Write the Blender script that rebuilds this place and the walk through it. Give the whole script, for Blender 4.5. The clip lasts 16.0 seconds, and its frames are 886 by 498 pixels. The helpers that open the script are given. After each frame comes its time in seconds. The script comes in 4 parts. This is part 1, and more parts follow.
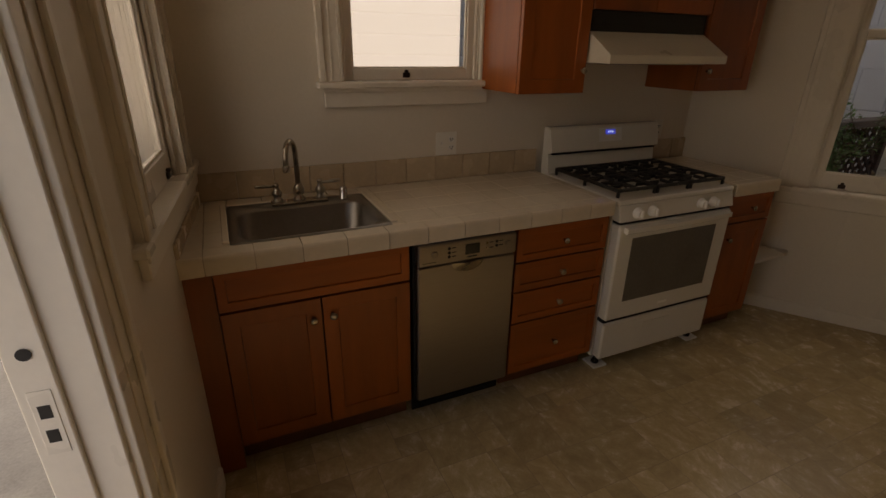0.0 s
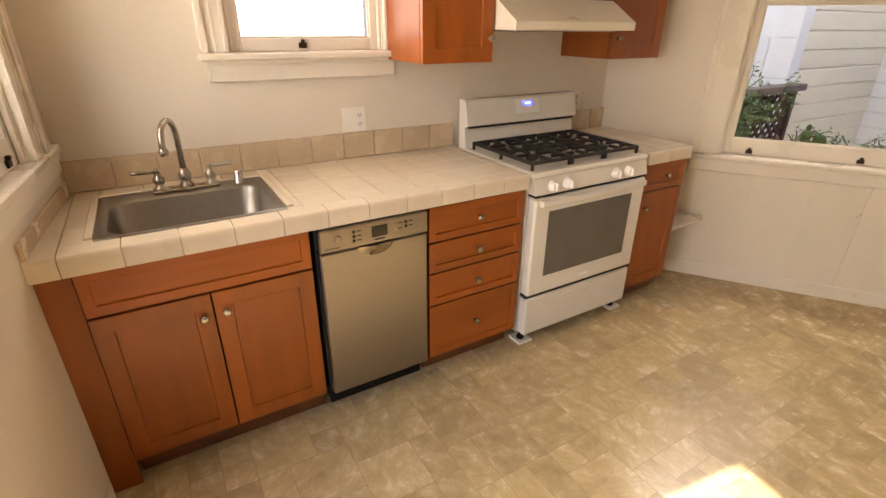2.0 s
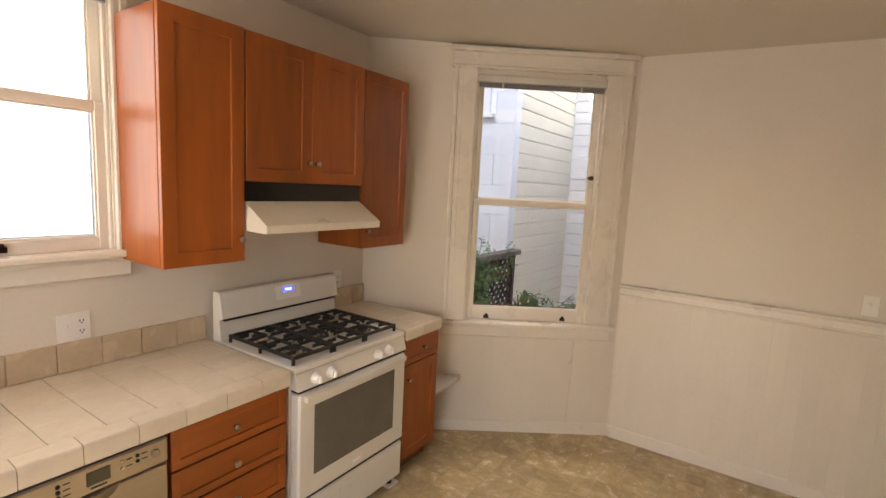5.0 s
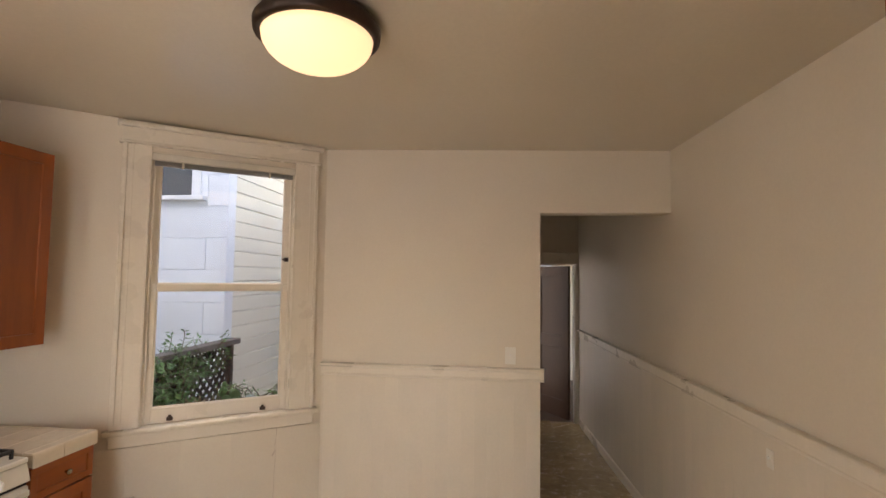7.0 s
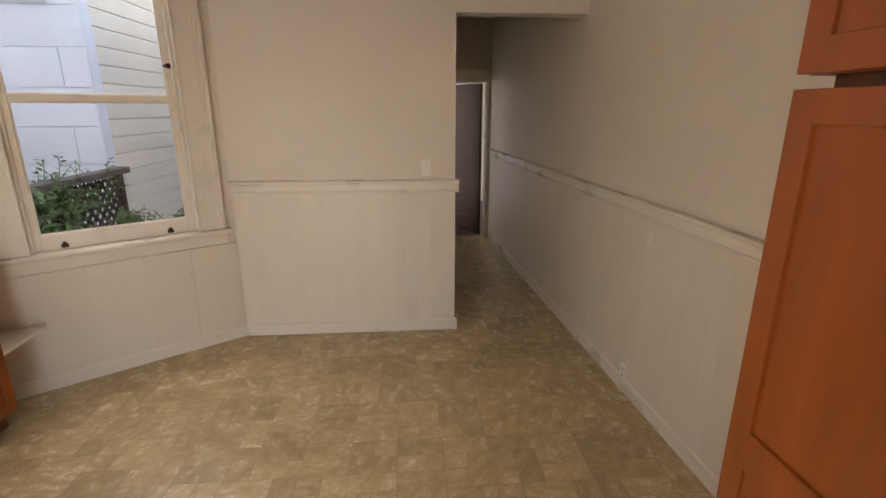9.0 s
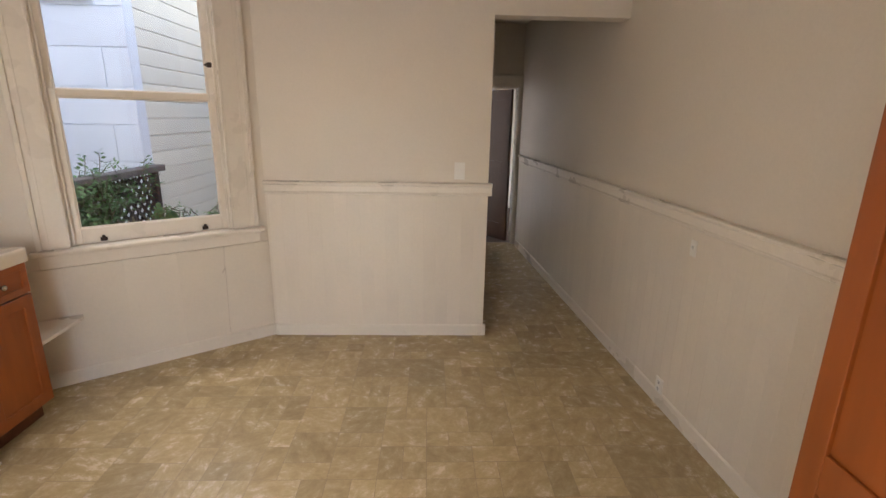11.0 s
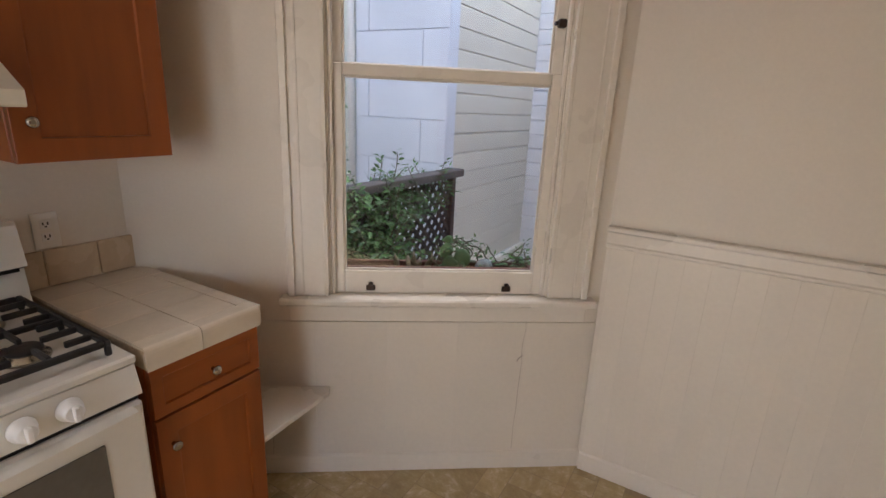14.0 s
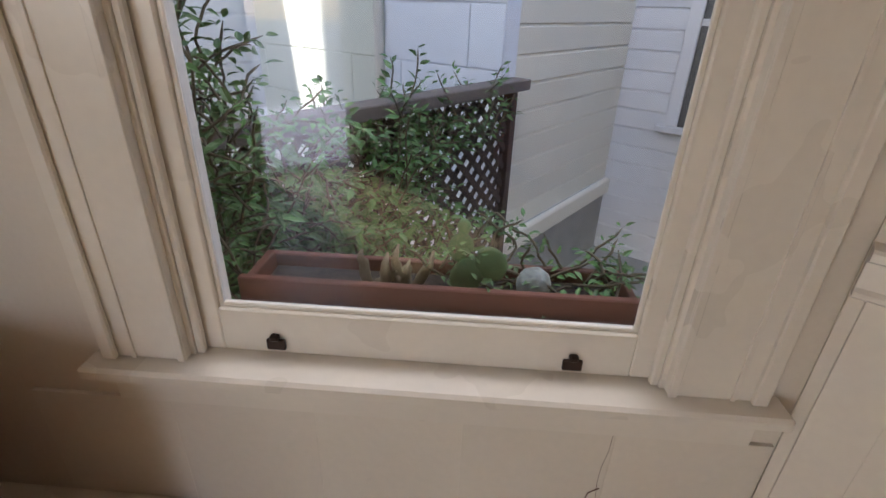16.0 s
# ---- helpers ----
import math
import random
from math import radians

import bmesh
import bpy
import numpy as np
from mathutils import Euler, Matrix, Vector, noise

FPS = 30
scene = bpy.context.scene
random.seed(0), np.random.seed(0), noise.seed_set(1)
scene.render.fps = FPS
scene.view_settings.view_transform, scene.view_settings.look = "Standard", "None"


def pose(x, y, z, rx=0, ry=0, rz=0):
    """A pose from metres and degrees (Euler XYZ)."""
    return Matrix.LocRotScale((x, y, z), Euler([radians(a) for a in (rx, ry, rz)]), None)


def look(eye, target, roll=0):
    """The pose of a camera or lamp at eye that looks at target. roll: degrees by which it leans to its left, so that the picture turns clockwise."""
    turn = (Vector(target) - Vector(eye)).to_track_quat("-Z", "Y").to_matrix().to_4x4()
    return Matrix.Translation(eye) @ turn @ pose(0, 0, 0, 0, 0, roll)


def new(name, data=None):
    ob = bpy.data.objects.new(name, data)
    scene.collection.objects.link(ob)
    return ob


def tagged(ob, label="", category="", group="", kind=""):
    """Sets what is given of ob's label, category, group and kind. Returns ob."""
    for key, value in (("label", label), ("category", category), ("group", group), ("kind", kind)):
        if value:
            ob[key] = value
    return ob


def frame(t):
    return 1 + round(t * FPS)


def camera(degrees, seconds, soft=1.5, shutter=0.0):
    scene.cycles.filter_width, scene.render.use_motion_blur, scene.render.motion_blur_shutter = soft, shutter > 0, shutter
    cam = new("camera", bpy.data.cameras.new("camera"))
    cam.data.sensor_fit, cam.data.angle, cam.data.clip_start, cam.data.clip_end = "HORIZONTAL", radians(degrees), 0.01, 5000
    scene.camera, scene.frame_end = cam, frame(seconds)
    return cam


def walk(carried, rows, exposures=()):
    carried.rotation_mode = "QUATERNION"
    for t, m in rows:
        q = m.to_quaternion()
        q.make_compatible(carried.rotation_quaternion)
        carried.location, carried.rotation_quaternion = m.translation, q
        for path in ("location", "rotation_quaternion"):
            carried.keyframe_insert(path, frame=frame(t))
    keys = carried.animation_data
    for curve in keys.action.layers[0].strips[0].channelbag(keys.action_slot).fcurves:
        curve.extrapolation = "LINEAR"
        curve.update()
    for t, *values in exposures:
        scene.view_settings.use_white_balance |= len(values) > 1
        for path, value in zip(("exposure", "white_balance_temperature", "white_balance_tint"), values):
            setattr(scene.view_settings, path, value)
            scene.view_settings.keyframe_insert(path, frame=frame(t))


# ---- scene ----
cam = camera(84.9, 16.0)
PATH = [
    (0, (0.592, -2.2, 1.511), (1.356, -0.517, 0.747), 0.9),
    (0.5, (0.602, -2.21, 1.495), (1.493, -0.604, 0.704), 0.2),
    (1, (0.629, -2.209, 1.493), (1.587, -0.642, 0.701), 0.7),
    (1.5, (0.678, -2.206, 1.484), (1.678, -0.673, 0.676), 1.4),
    (2, (0.777, -2.185, 1.48), (1.71, -0.628, 0.64), 0.5),
    (2.5, (0.795, -2.157, 1.484), (1.749, -0.623, 0.626), -0.1),
    (3, (0.769, -2.141, 1.476), (1.766, -0.644, 0.602), -0.3),
    (3.5, (0.768, -2.139, 1.501), (1.867, -0.681, 0.683), 0.8),
    (4, (0.792, -2.145, 1.545), (2.106, -0.798, 0.87), 2.6),
    (4.5, (0.826, -2.181, 1.614), (2.317, -0.946, 1.11), 2.6),
    (5, (0.854, -2.223, 1.705), (2.507, -1.128, 1.444), 2.9),
    (5.2, (0.862, -2.244, 1.741), (2.583, -1.236, 1.59), 3.1),
    (7.3, (0.975, -2.656, 1.673), (2.97, -2.537, 1.744), 0.5),
    (7.5, (0.973, -2.638, 1.661), (2.973, -2.583, 1.683), 0.5),
    (8, (0.968, -2.591, 1.648), (2.954, -2.686, 1.424), 0.3),
    (8.5, (0.986, -2.63, 1.628), (2.936, -2.747, 1.201), -1.3),
    (9, (0.983, -2.597, 1.554), (2.899, -2.744, 1.0), 0.0),
    (9.2, (0.953, -2.554, 1.524), (2.858, -2.731, 0.943), 0.4),
    (11.3, (1.057, -2.525, 1.526), (2.995, -2.524, 1.03), 1.4),
    (11.5, (1.114, -2.536, 1.53), (3.052, -2.434, 1.049), 1.0),
    (12, (1.251, -2.49, 1.537), (3.156, -2.118, 1.057), 0.2),
    (12.5, (1.524, -2.321, 1.533), (3.371, -1.705, 1.076), -0.9),
    (13, (1.796, -2.17, 1.534), (3.624, -1.497, 1.079), -0.2),
    (13.5, (2.102, -1.982, 1.536), (3.843, -1.105, 1.091), 1.9),
    (14, (2.358, -1.787, 1.501), (4.029, -0.841, 0.941), 2.7),
    (14.5, (2.62, -1.564, 1.452), (4.323, -0.71, 0.843), 2.5),
    (15, (2.873, -1.446, 1.405), (4.553, -0.596, 0.734), 2.0),
    (15.5, (3.134, -1.409, 1.386), (4.694, -0.423, 0.615), 2.7),
    (16, (3.38, -1.358, 1.38), (4.78, -0.246, 0.481), 1.9),
]

walk(cam, [(t, look(e, a, r)) for t, e, a, r in PATH],
     [(0.0, 0.05, 9100, 19), (0.3, 1.13, 9000, 18), (0.5, 1.58, 9000, 18), (1.0, 2.43, 8700, 16), (1.5, 2.73, 8300, 17), (2.5, 2.93, 8000, 16), (3.5, 2.93, 7600, 15), (4.2, 2.88, 7500, 14), (5.0, 2.56, 7550, 16), (7.5, 2.46, 7250, 16), (9.0, 2.38, 7050, 16), (11.3, 2.62, 6600, 14), (12.0, 2.54, 6550, 15), (13.0, 2.37, 6450, 15), (14.0, 2.27, 6400, 16), (15.0, 2.24, 6450, 17), (16.0, 2.14, 6200, 15)])

# ---- world and light ----
world = bpy.data.worlds.new("sky")
scene.world = world
world.use_nodes = True
wn = world.node_tree.nodes
sky = wn.new("ShaderNodeTexSky")
sky.sky_type = "NISHITA"
sky.sun_disc = False
sky.sun_elevation = radians(42.7)
sky.sun_rotation = radians(-83)
wn["Background"].inputs["Strength"].default_value = 0.15
world.node_tree.links.new(sky.outputs[0], wn["Background"].inputs[0])

SUN_WAY = Vector((1, -0.13, -0.93))
sun = new("sun", bpy.data.lights.new("sun", "SUN"))
sun.data.energy, sun.data.angle, sun.data.color = 2.2, radians(0.6), (1, 0.98, 0.95)
sun.matrix_world = look((-8, 1, 9), Vector((-8, 1, 9)) + SUN_WAY)


def window_light(m, w, h, power, color):
    """An area lamp at a window or door, standing in for the sky's light."""
    ob = new("window_light", bpy.data.lights.new("window_light", "AREA"))
    ob.data.shape, ob.data.size, ob.data.size_y = "RECTANGLE", w, h
    ob.data.energy, ob.data.color = power, color
    ob.matrix_world = m @ pose(0, 0, 0, -90, 0, 0)
    return ob


# ---- plan ----
CEIL = 2.575


def wall_frame(ox, oy, ax, ay):
    """x along the wall to the right as seen from the room, y out of the room, z up."""
    v = Vector((ax, ay, 0)).normalized()
    return Matrix(((v.x, -v.y, 0, ox), (v.y, v.x, 0, oy), (0, 0, 1, 0), (0, 0, 0, 1)))


BACK = wall_frame(0, 0, 1, 0)
BAY = wall_frame(3.24, 0, 0.576, -0.817)
EAST = wall_frame(4.247, -1.446, 0, -1)
SOUTH = wall_frame(6.9, -3.616, -0.9983, -0.0579)
WEST = wall_frame(0.46, 0, 0.0857, 0.9963)
SINK = (0.565, 1.125, -0.565, -0.125)
TOP = 0.90

window_light(BACK @ pose(1.43, 0.17, 1.9), 0.62, 0.95, 1.5, (1, 0.98, 0.95))
window_light(WEST @ pose(-0.6, 0.17, 1.75), 0.5, 1.1, 1.9, (1, 0.98, 0.94))
window_light(WEST @ pose(-1.78, 0.25, 1.1), 0.8, 1.9, 0.45, (1, 0.97, 0.92))
# added lamp, unseen above the bay window outside, standing in for skylight
bay_fill_lamp = window_light(BAY @ pose(1.12, 0.75, 2.98), 1.0, 0.6, 4.4, (1, 0.98, 0.96))
bay_fill_lamp.matrix_world = BAY @ look((1.12, 0.75, 2.98), (1.12, -0.75, 0.75))


# ---- materials ----
def material(name, color, rough=0.5, metal=0.0, vary=0.12, scale=6.0, fine=60.0, bump=0.05, random_tint=0.0, stretch=(1, 1, 1), coat=0.0, dark=None, island=False):
    m = bpy.data.materials.new(name)
    m.use_nodes = True
    nt = m.node_tree
    n, l = nt.nodes, nt.links
    b = n["Principled BSDF"]
    b.inputs["Roughness"].default_value = rough
    b.inputs["Metallic"].default_value = metal
    b.inputs["Coat Weight"].default_value = coat
    b.inputs["Coat Roughness"].default_value = 0.15
    tc, mp = n.new("ShaderNodeTexCoord"), n.new("ShaderNodeMapping")
    mp.inputs["Scale"].default_value = stretch
    oi, sh = n.new("ShaderNodeObjectInfo"), n.new("ShaderNodeVectorMath")
    sh.operation = "MULTIPLY_ADD"
    sh.inputs[1].default_value = (23, 41, 17)
    l.new(oi.outputs["Random"], sh.inputs[0])
    l.new(tc.outputs["Object"], sh.inputs[2])
    l.new(sh.outputs[0], mp.inputs[0])
    n1, n2 = n.new("ShaderNodeTexNoise"), n.new("ShaderNodeTexNoise")
    for q, s, dt in ((n1, scale, 3), (n2, fine, 4)):
        q.inputs["Scale"].default_value = s
        q.inputs["Detail"].default_value = dt
        l.new(mp.outputs[0], q.inputs["Vector"])
    mix = n.new("ShaderNodeMix")
    mix.data_type = "FLOAT"
    mix.inputs[0].default_value = 0.4
    l.new(n1.outputs[0], mix.inputs[2])
    l.new(n2.outputs[0], mix.inputs[3])
    val = mix.outputs[0]
    ramp = n.new("ShaderNodeValToRGB")
    lo = dark or tuple(c * (1 - vary * 2) for c in color)
    hi = tuple(min(1, c * (1 + vary * 0.8)) for c in color)
    ramp.color_ramp.elements[0].position, ramp.color_ramp.elements[1].position = 0.3, 0.7
    ramp.color_ramp.elements[0].color, ramp.color_ramp.elements[1].color = (*lo, 1), (*hi, 1)
    l.new(val, ramp.inputs[0])
    out = ramp.outputs[0]
    if random_tint:
        if island:
            info, sock = n.new("ShaderNodeNewGeometry"), "Random Per Island"
        else:
            info, sock = n.new("ShaderNodeObjectInfo"), "Random"
        mr = n.new("ShaderNodeMapRange")
        mr.inputs[3].default_value, mr.inputs[4].default_value = 1 - random_tint, 1 + random_tint
        l.new(info.outputs[sock], mr.inputs[0])
        hs = n.new("ShaderNodeHueSaturation")
        l.new(mr.outputs[0], hs.inputs["Value"])
        l.new(out, hs.inputs["Color"])
        out = hs.outputs[0]
    l.new(out, b.inputs["Base Color"])
    if bump:
        bp = n.new("ShaderNodeBump")
        bp.inputs["Strength"].default_value = bump
        bp.inputs["Distance"].default_value = 0.01
        l.new(n2.outputs[0], bp.inputs["Height"])
        l.new(bp.outputs[0], b.inputs["Normal"])
    rr = n.new("ShaderNodeMapRange")
    rr.inputs[3].default_value, rr.inputs[4].default_value = max(0.03, rough - 0.08), min(1, rough + 0.1)
    l.new(n1.outputs[0], rr.inputs[0])
    l.new(rr.outputs[0], b.inputs["Roughness"])
    return m


def glowing(name, color, strength):
    m = bpy.data.materials.new(name)
    m.use_nodes = True
    b = m.node_tree.nodes["Principled BSDF"]
    b.inputs["Base Color"].default_value = (*color, 1)
    b.inputs["Emission Color"].default_value = (*color, 1)
    b.inputs["Emission Strength"].default_value = strength
    return m


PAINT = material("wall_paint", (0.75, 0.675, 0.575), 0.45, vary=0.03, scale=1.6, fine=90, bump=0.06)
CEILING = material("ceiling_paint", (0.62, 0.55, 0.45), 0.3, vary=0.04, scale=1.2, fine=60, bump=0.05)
TRIM = material("trim_paint", (0.80, 0.735, 0.64), 0.28, vary=0.03, scale=4, fine=50, bump=0.05)
BOARD = material("beadboard_paint", (0.77, 0.70, 0.60), 0.35, vary=0.03, scale=3, fine=60, bump=0.05, random_tint=0.02)
WOOD = material("maple_stain", (0.35, 0.084, 0.011), 0.4, vary=0.2, scale=3.0, fine=22, bump=0.02, stretch=(1, 1, 0.12), coat=0.08, random_tint=0.06)
WOOD_H = material("maple_stain_flat", (0.35, 0.084, 0.011), 0.4, vary=0.2, scale=3.0, fine=22, bump=0.02, stretch=(0.12, 1, 1), coat=0.08, random_tint=0.06)
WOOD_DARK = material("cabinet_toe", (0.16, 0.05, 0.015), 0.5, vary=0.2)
# near-black for black parts, and for gaps and holes in place of shade
GAP = material("dark_gap", (0.012, 0.01, 0.009), 0.7, vary=0.1)
TILE = material("ceramic_tile", (0.74, 0.64, 0.505), 0.13, vary=0.04, scale=9, fine=45, bump=0.03, random_tint=0.04)
SPLASH = material("splash_tile", (0.58, 0.455, 0.315), 0.25, vary=0.06, scale=9, fine=45, bump=0.03, random_tint=0.05)
GROUT = material("grout", (0.50, 0.40, 0.285), 0.85, vary=0.2, scale=12)
STEEL = material("stainless_steel", (0.34, 0.305, 0.28), 0.38, metal=1.0, vary=0.05, scale=3, fine=120, bump=0.015, stretch=(0.05, 1, 1))
SINK_STEEL = material("sink_steel", (0.30, 0.275, 0.245), 0.36, metal=1.0, vary=0.08, scale=5, fine=80, bump=0.02)
NICKEL = material("brushed_nickel", (0.44, 0.395, 0.33), 0.26, metal=1.0, vary=0.05)
CHROME = material("chrome", (0.7, 0.7, 0.7), 0.1, metal=1.0, vary=0.03)
ENAMEL = material("white_enamel", (0.80, 0.765, 0.69), 0.2, vary=0.02, scale=4, bump=0.0, coat=0.3)
HOOD = material("hood_enamel", (0.78, 0.72, 0.60), 0.3, vary=0.03, bump=0.0)
KNOB = material("white_plastic", (0.86, 0.85, 0.83), 0.3, vary=0.02, bump=0.0)
PLATE = material("outlet_plastic", (0.86, 0.83, 0.77), 0.35, vary=0.02, bump=0.0)
BLACK = material("black_glass", (0.012, 0.011, 0.011), 0.12, vary=0.1, bump=0.0)
OVEN_GLASS = material("oven_glass", (0.15, 0.135, 0.115), 0.1, vary=0.08, bump=0.0)
IRON = material("cast_iron", (0.022, 0.019, 0.017), 0.55, vary=0.3, scale=20, bump=0.1)
BRONZE = material("dark_bronze", (0.05, 0.03, 0.022), 0.4, metal=0.6, vary=0.2)
BLIND = material("blind_slats", (0.70, 0.66, 0.58), 0.4, vary=0.05)
DISPLAY = glowing("display_blue", (0.06, 0.10, 0.9), 0.36)
BOWL = glowing("lamp_bowl", (1.0, 0.70, 0.42), 0.21)
FLOOR_JOINT = material("vinyl_joint", (0.34, 0.245, 0.135), 0.5, vary=0.1)
DARK_FLOOR = material("dark_floor", (0.10, 0.05, 0.03), 0.5, vary=0.2)
DOOR_WOOD = material("hall_door_paint", (0.11, 0.055, 0.03), 0.4, vary=0.08)
SIDING_BEIGE = material("siding_beige", (0.80, 0.74, 0.60), 0.6, vary=0.06, scale=3, bump=0.012, random_tint=0.03)
SIDING_WHITE = material("siding_white", (0.78, 0.77, 0.76), 0.6, vary=0.04, scale=3, bump=0.012, random_tint=0.03)
PANEL_WHITE = material("panel_white", (0.78, 0.80, 0.83), 0.7, vary=0.04, scale=4, bump=0.012, random_tint=0.03)
PANEL_CREAM = material("panel_cream", (0.74, 0.74, 0.62), 0.7, vary=0.04, scale=4, bump=0.012, random_tint=0.03)
CONCRETE = material("concrete", (0.33, 0.32, 0.30), 0.85, vary=0.15, scale=5)
FENCE_WOOD = material("fence_wood", (0.075, 0.05, 0.04), 0.8, vary=0.25, scale=10, stretch=(1, 1, 0.3))
RAIL_WOOD = material("fence_rail_wood", (0.17, 0.14, 0.12), 0.8, vary=0.25, scale=10)
PLANTER = material("planter_wood", (0.16, 0.055, 0.03), 0.7, vary=0.25, scale=6, stretch=(0.2, 1, 1), bump=0.1)
SOIL = material("soil", (0.05, 0.035, 0.025), 0.95, vary=0.4, scale=30, bump=0.5)
LEAF = material("leaf", (0.11, 0.23, 0.055), 0.45, vary=0.25, scale=8, random_tint=0.35, island=True)
STEM = material("stem", (0.13, 0.10, 0.05), 0.7, vary=0.3)
CACTUS = material("cactus_green", (0.12, 0.22, 0.08), 0.6, vary=0.2, scale=14)
CACTUS_BROWN = material("cactus_tan", (0.22, 0.17, 0.09), 0.7, vary=0.2, scale=20)
CACTUS_PALE = material("cactus_spines", (0.34, 0.37, 0.33), 0.8, vary=0.25, scale=50, bump=0.4)
DARK_GLASS = material("dark_glass", (0.10, 0.10, 0.10), 0.08, vary=0.1, bump=0)


def glass_material():
    m = bpy.data.materials.new("window_glass")
    m.use_nodes = True
    b = m.node_tree.nodes["Principled BSDF"]
    b.inputs["Transmission Weight"].default_value = 1.0
    b.inputs["Roughness"].default_value = 0.0
    b.inputs["IOR"].default_value = 1.45
    return m


GLASS = glass_material()


def vinyl_material():
    """Marbled vinyl: every printed block has its own veins and shade."""
    m = bpy.data.materials.new("vinyl_floor")
    m.use_nodes = True
    n, l = m.node_tree.nodes, m.node_tree.links
    b = n["Principled BSDF"]
    tc, geo = n.new("ShaderNodeTexCoord"), n.new("ShaderNodeNewGeometry")
    mul = n.new("ShaderNodeVectorMath")
    mul.operation = "MULTIPLY_ADD"
    comb = n.new("ShaderNodeCombineXYZ")
    for k in range(3):
        l.new(geo.outputs["Random Per Island"], comb.inputs[k])
    mul.inputs[1].default_value = (37, 91, 53)
    l.new(comb.outputs[0], mul.inputs[0])
    l.new(tc.outputs["Object"], mul.inputs[2])
    turn = n.new("ShaderNodeVectorRotate")
    turn.rotation_type = "Z_AXIS"
    ang = n.new("ShaderNodeMath")
    ang.operation = "MULTIPLY"
    ang.inputs[1].default_value = 40.0
    l.new(geo.outputs["Random Per Island"], ang.inputs[0])
    l.new(mul.outputs[0], turn.inputs["Vector"])
    l.new(ang.outputs[0], turn.inputs["Angle"])
    mp = n.new("ShaderNodeMapping")
    mp.inputs["Scale"].default_value = (1, 1.5, 1)
    l.new(turn.outputs[0], mp.inputs[0])
    veins, grain, patch = n.new("ShaderNodeTexNoise"), n.new("ShaderNodeTexNoise"), n.new("ShaderNodeTexNoise")
    for q, sc, dt, ds in ((veins, 10, 9, 0.2), (grain, 90, 3, 0), (patch, 1.3, 2, 0)):
        q.inputs["Scale"].default_value, q.inputs["Detail"].default_value, q.inputs["Distortion"].default_value = sc, dt, ds
    l.new(mp.outputs[0], veins.inputs["Vector"])
    veins.inputs["Roughness"].default_value = 0.74
    l.new(mp.outputs[0], grain.inputs["Vector"])
    l.new(tc.outputs["Object"], patch.inputs["Vector"])
    ramp = n.new("ShaderNodeValToRGB")
    e = ramp.color_ramp.elements
    e[0].position, e[0].color = 0.24, (0.37, 0.275, 0.145, 1)
    e[1].position, e[1].color = 0.78, (0.72, 0.61, 0.42, 1)
    mid = e.new(0.5)
    mid.color = (0.51, 0.395, 0.215, 1)
    l.new(veins.outputs[0], ramp.inputs[0])
    add = n.new("ShaderNodeMath")
    add.operation = "MULTIPLY_ADD"
    add.inputs[1].default_value = 0.27
    l.new(geo.outputs["Random Per Island"], add.inputs[0])
    g2 = n.new("ShaderNodeMapRange")
    g2.inputs[3].default_value, g2.inputs[4].default_value = 0.74, 1.02
    mixg = n.new("ShaderNodeMath")
    l.new(grain.outputs[0], mixg.inputs[0])
    l.new(patch.outputs[0], mixg.inputs[1])
    half = n.new("ShaderNodeMath")
    half.operation = "MULTIPLY"
    half.inputs[1].default_value = 0.5
    l.new(mixg.outputs[0], half.inputs[0])
    l.new(half.outputs[0], g2.inputs[0])
    l.new(g2.outputs[0], add.inputs[2])
    hs = n.new("ShaderNodeHueSaturation")
    l.new(add.outputs[0], hs.inputs["Value"])
    l.new(ramp.outputs[0], hs.inputs["Color"])
    l.new(hs.outputs[0], b.inputs["Base Color"])
    rr = n.new("ShaderNodeMapRange")
    rr.inputs[3].default_value, rr.inputs[4].default_value = 0.22, 0.31
    l.new(veins.outputs[0], rr.inputs[0])
    l.new(rr.outputs[0], b.inputs["Roughness"])
    bp = n.new("ShaderNodeBump")
    bp.inputs["Strength"].default_value, bp.inputs["Distance"].default_value = 0.04, 0.004
    l.new(veins.outputs[0], bp.inputs["Height"])
    l.new(bp.outputs[0], b.inputs["Normal"])
    return m


FLOOR = vinyl_material()


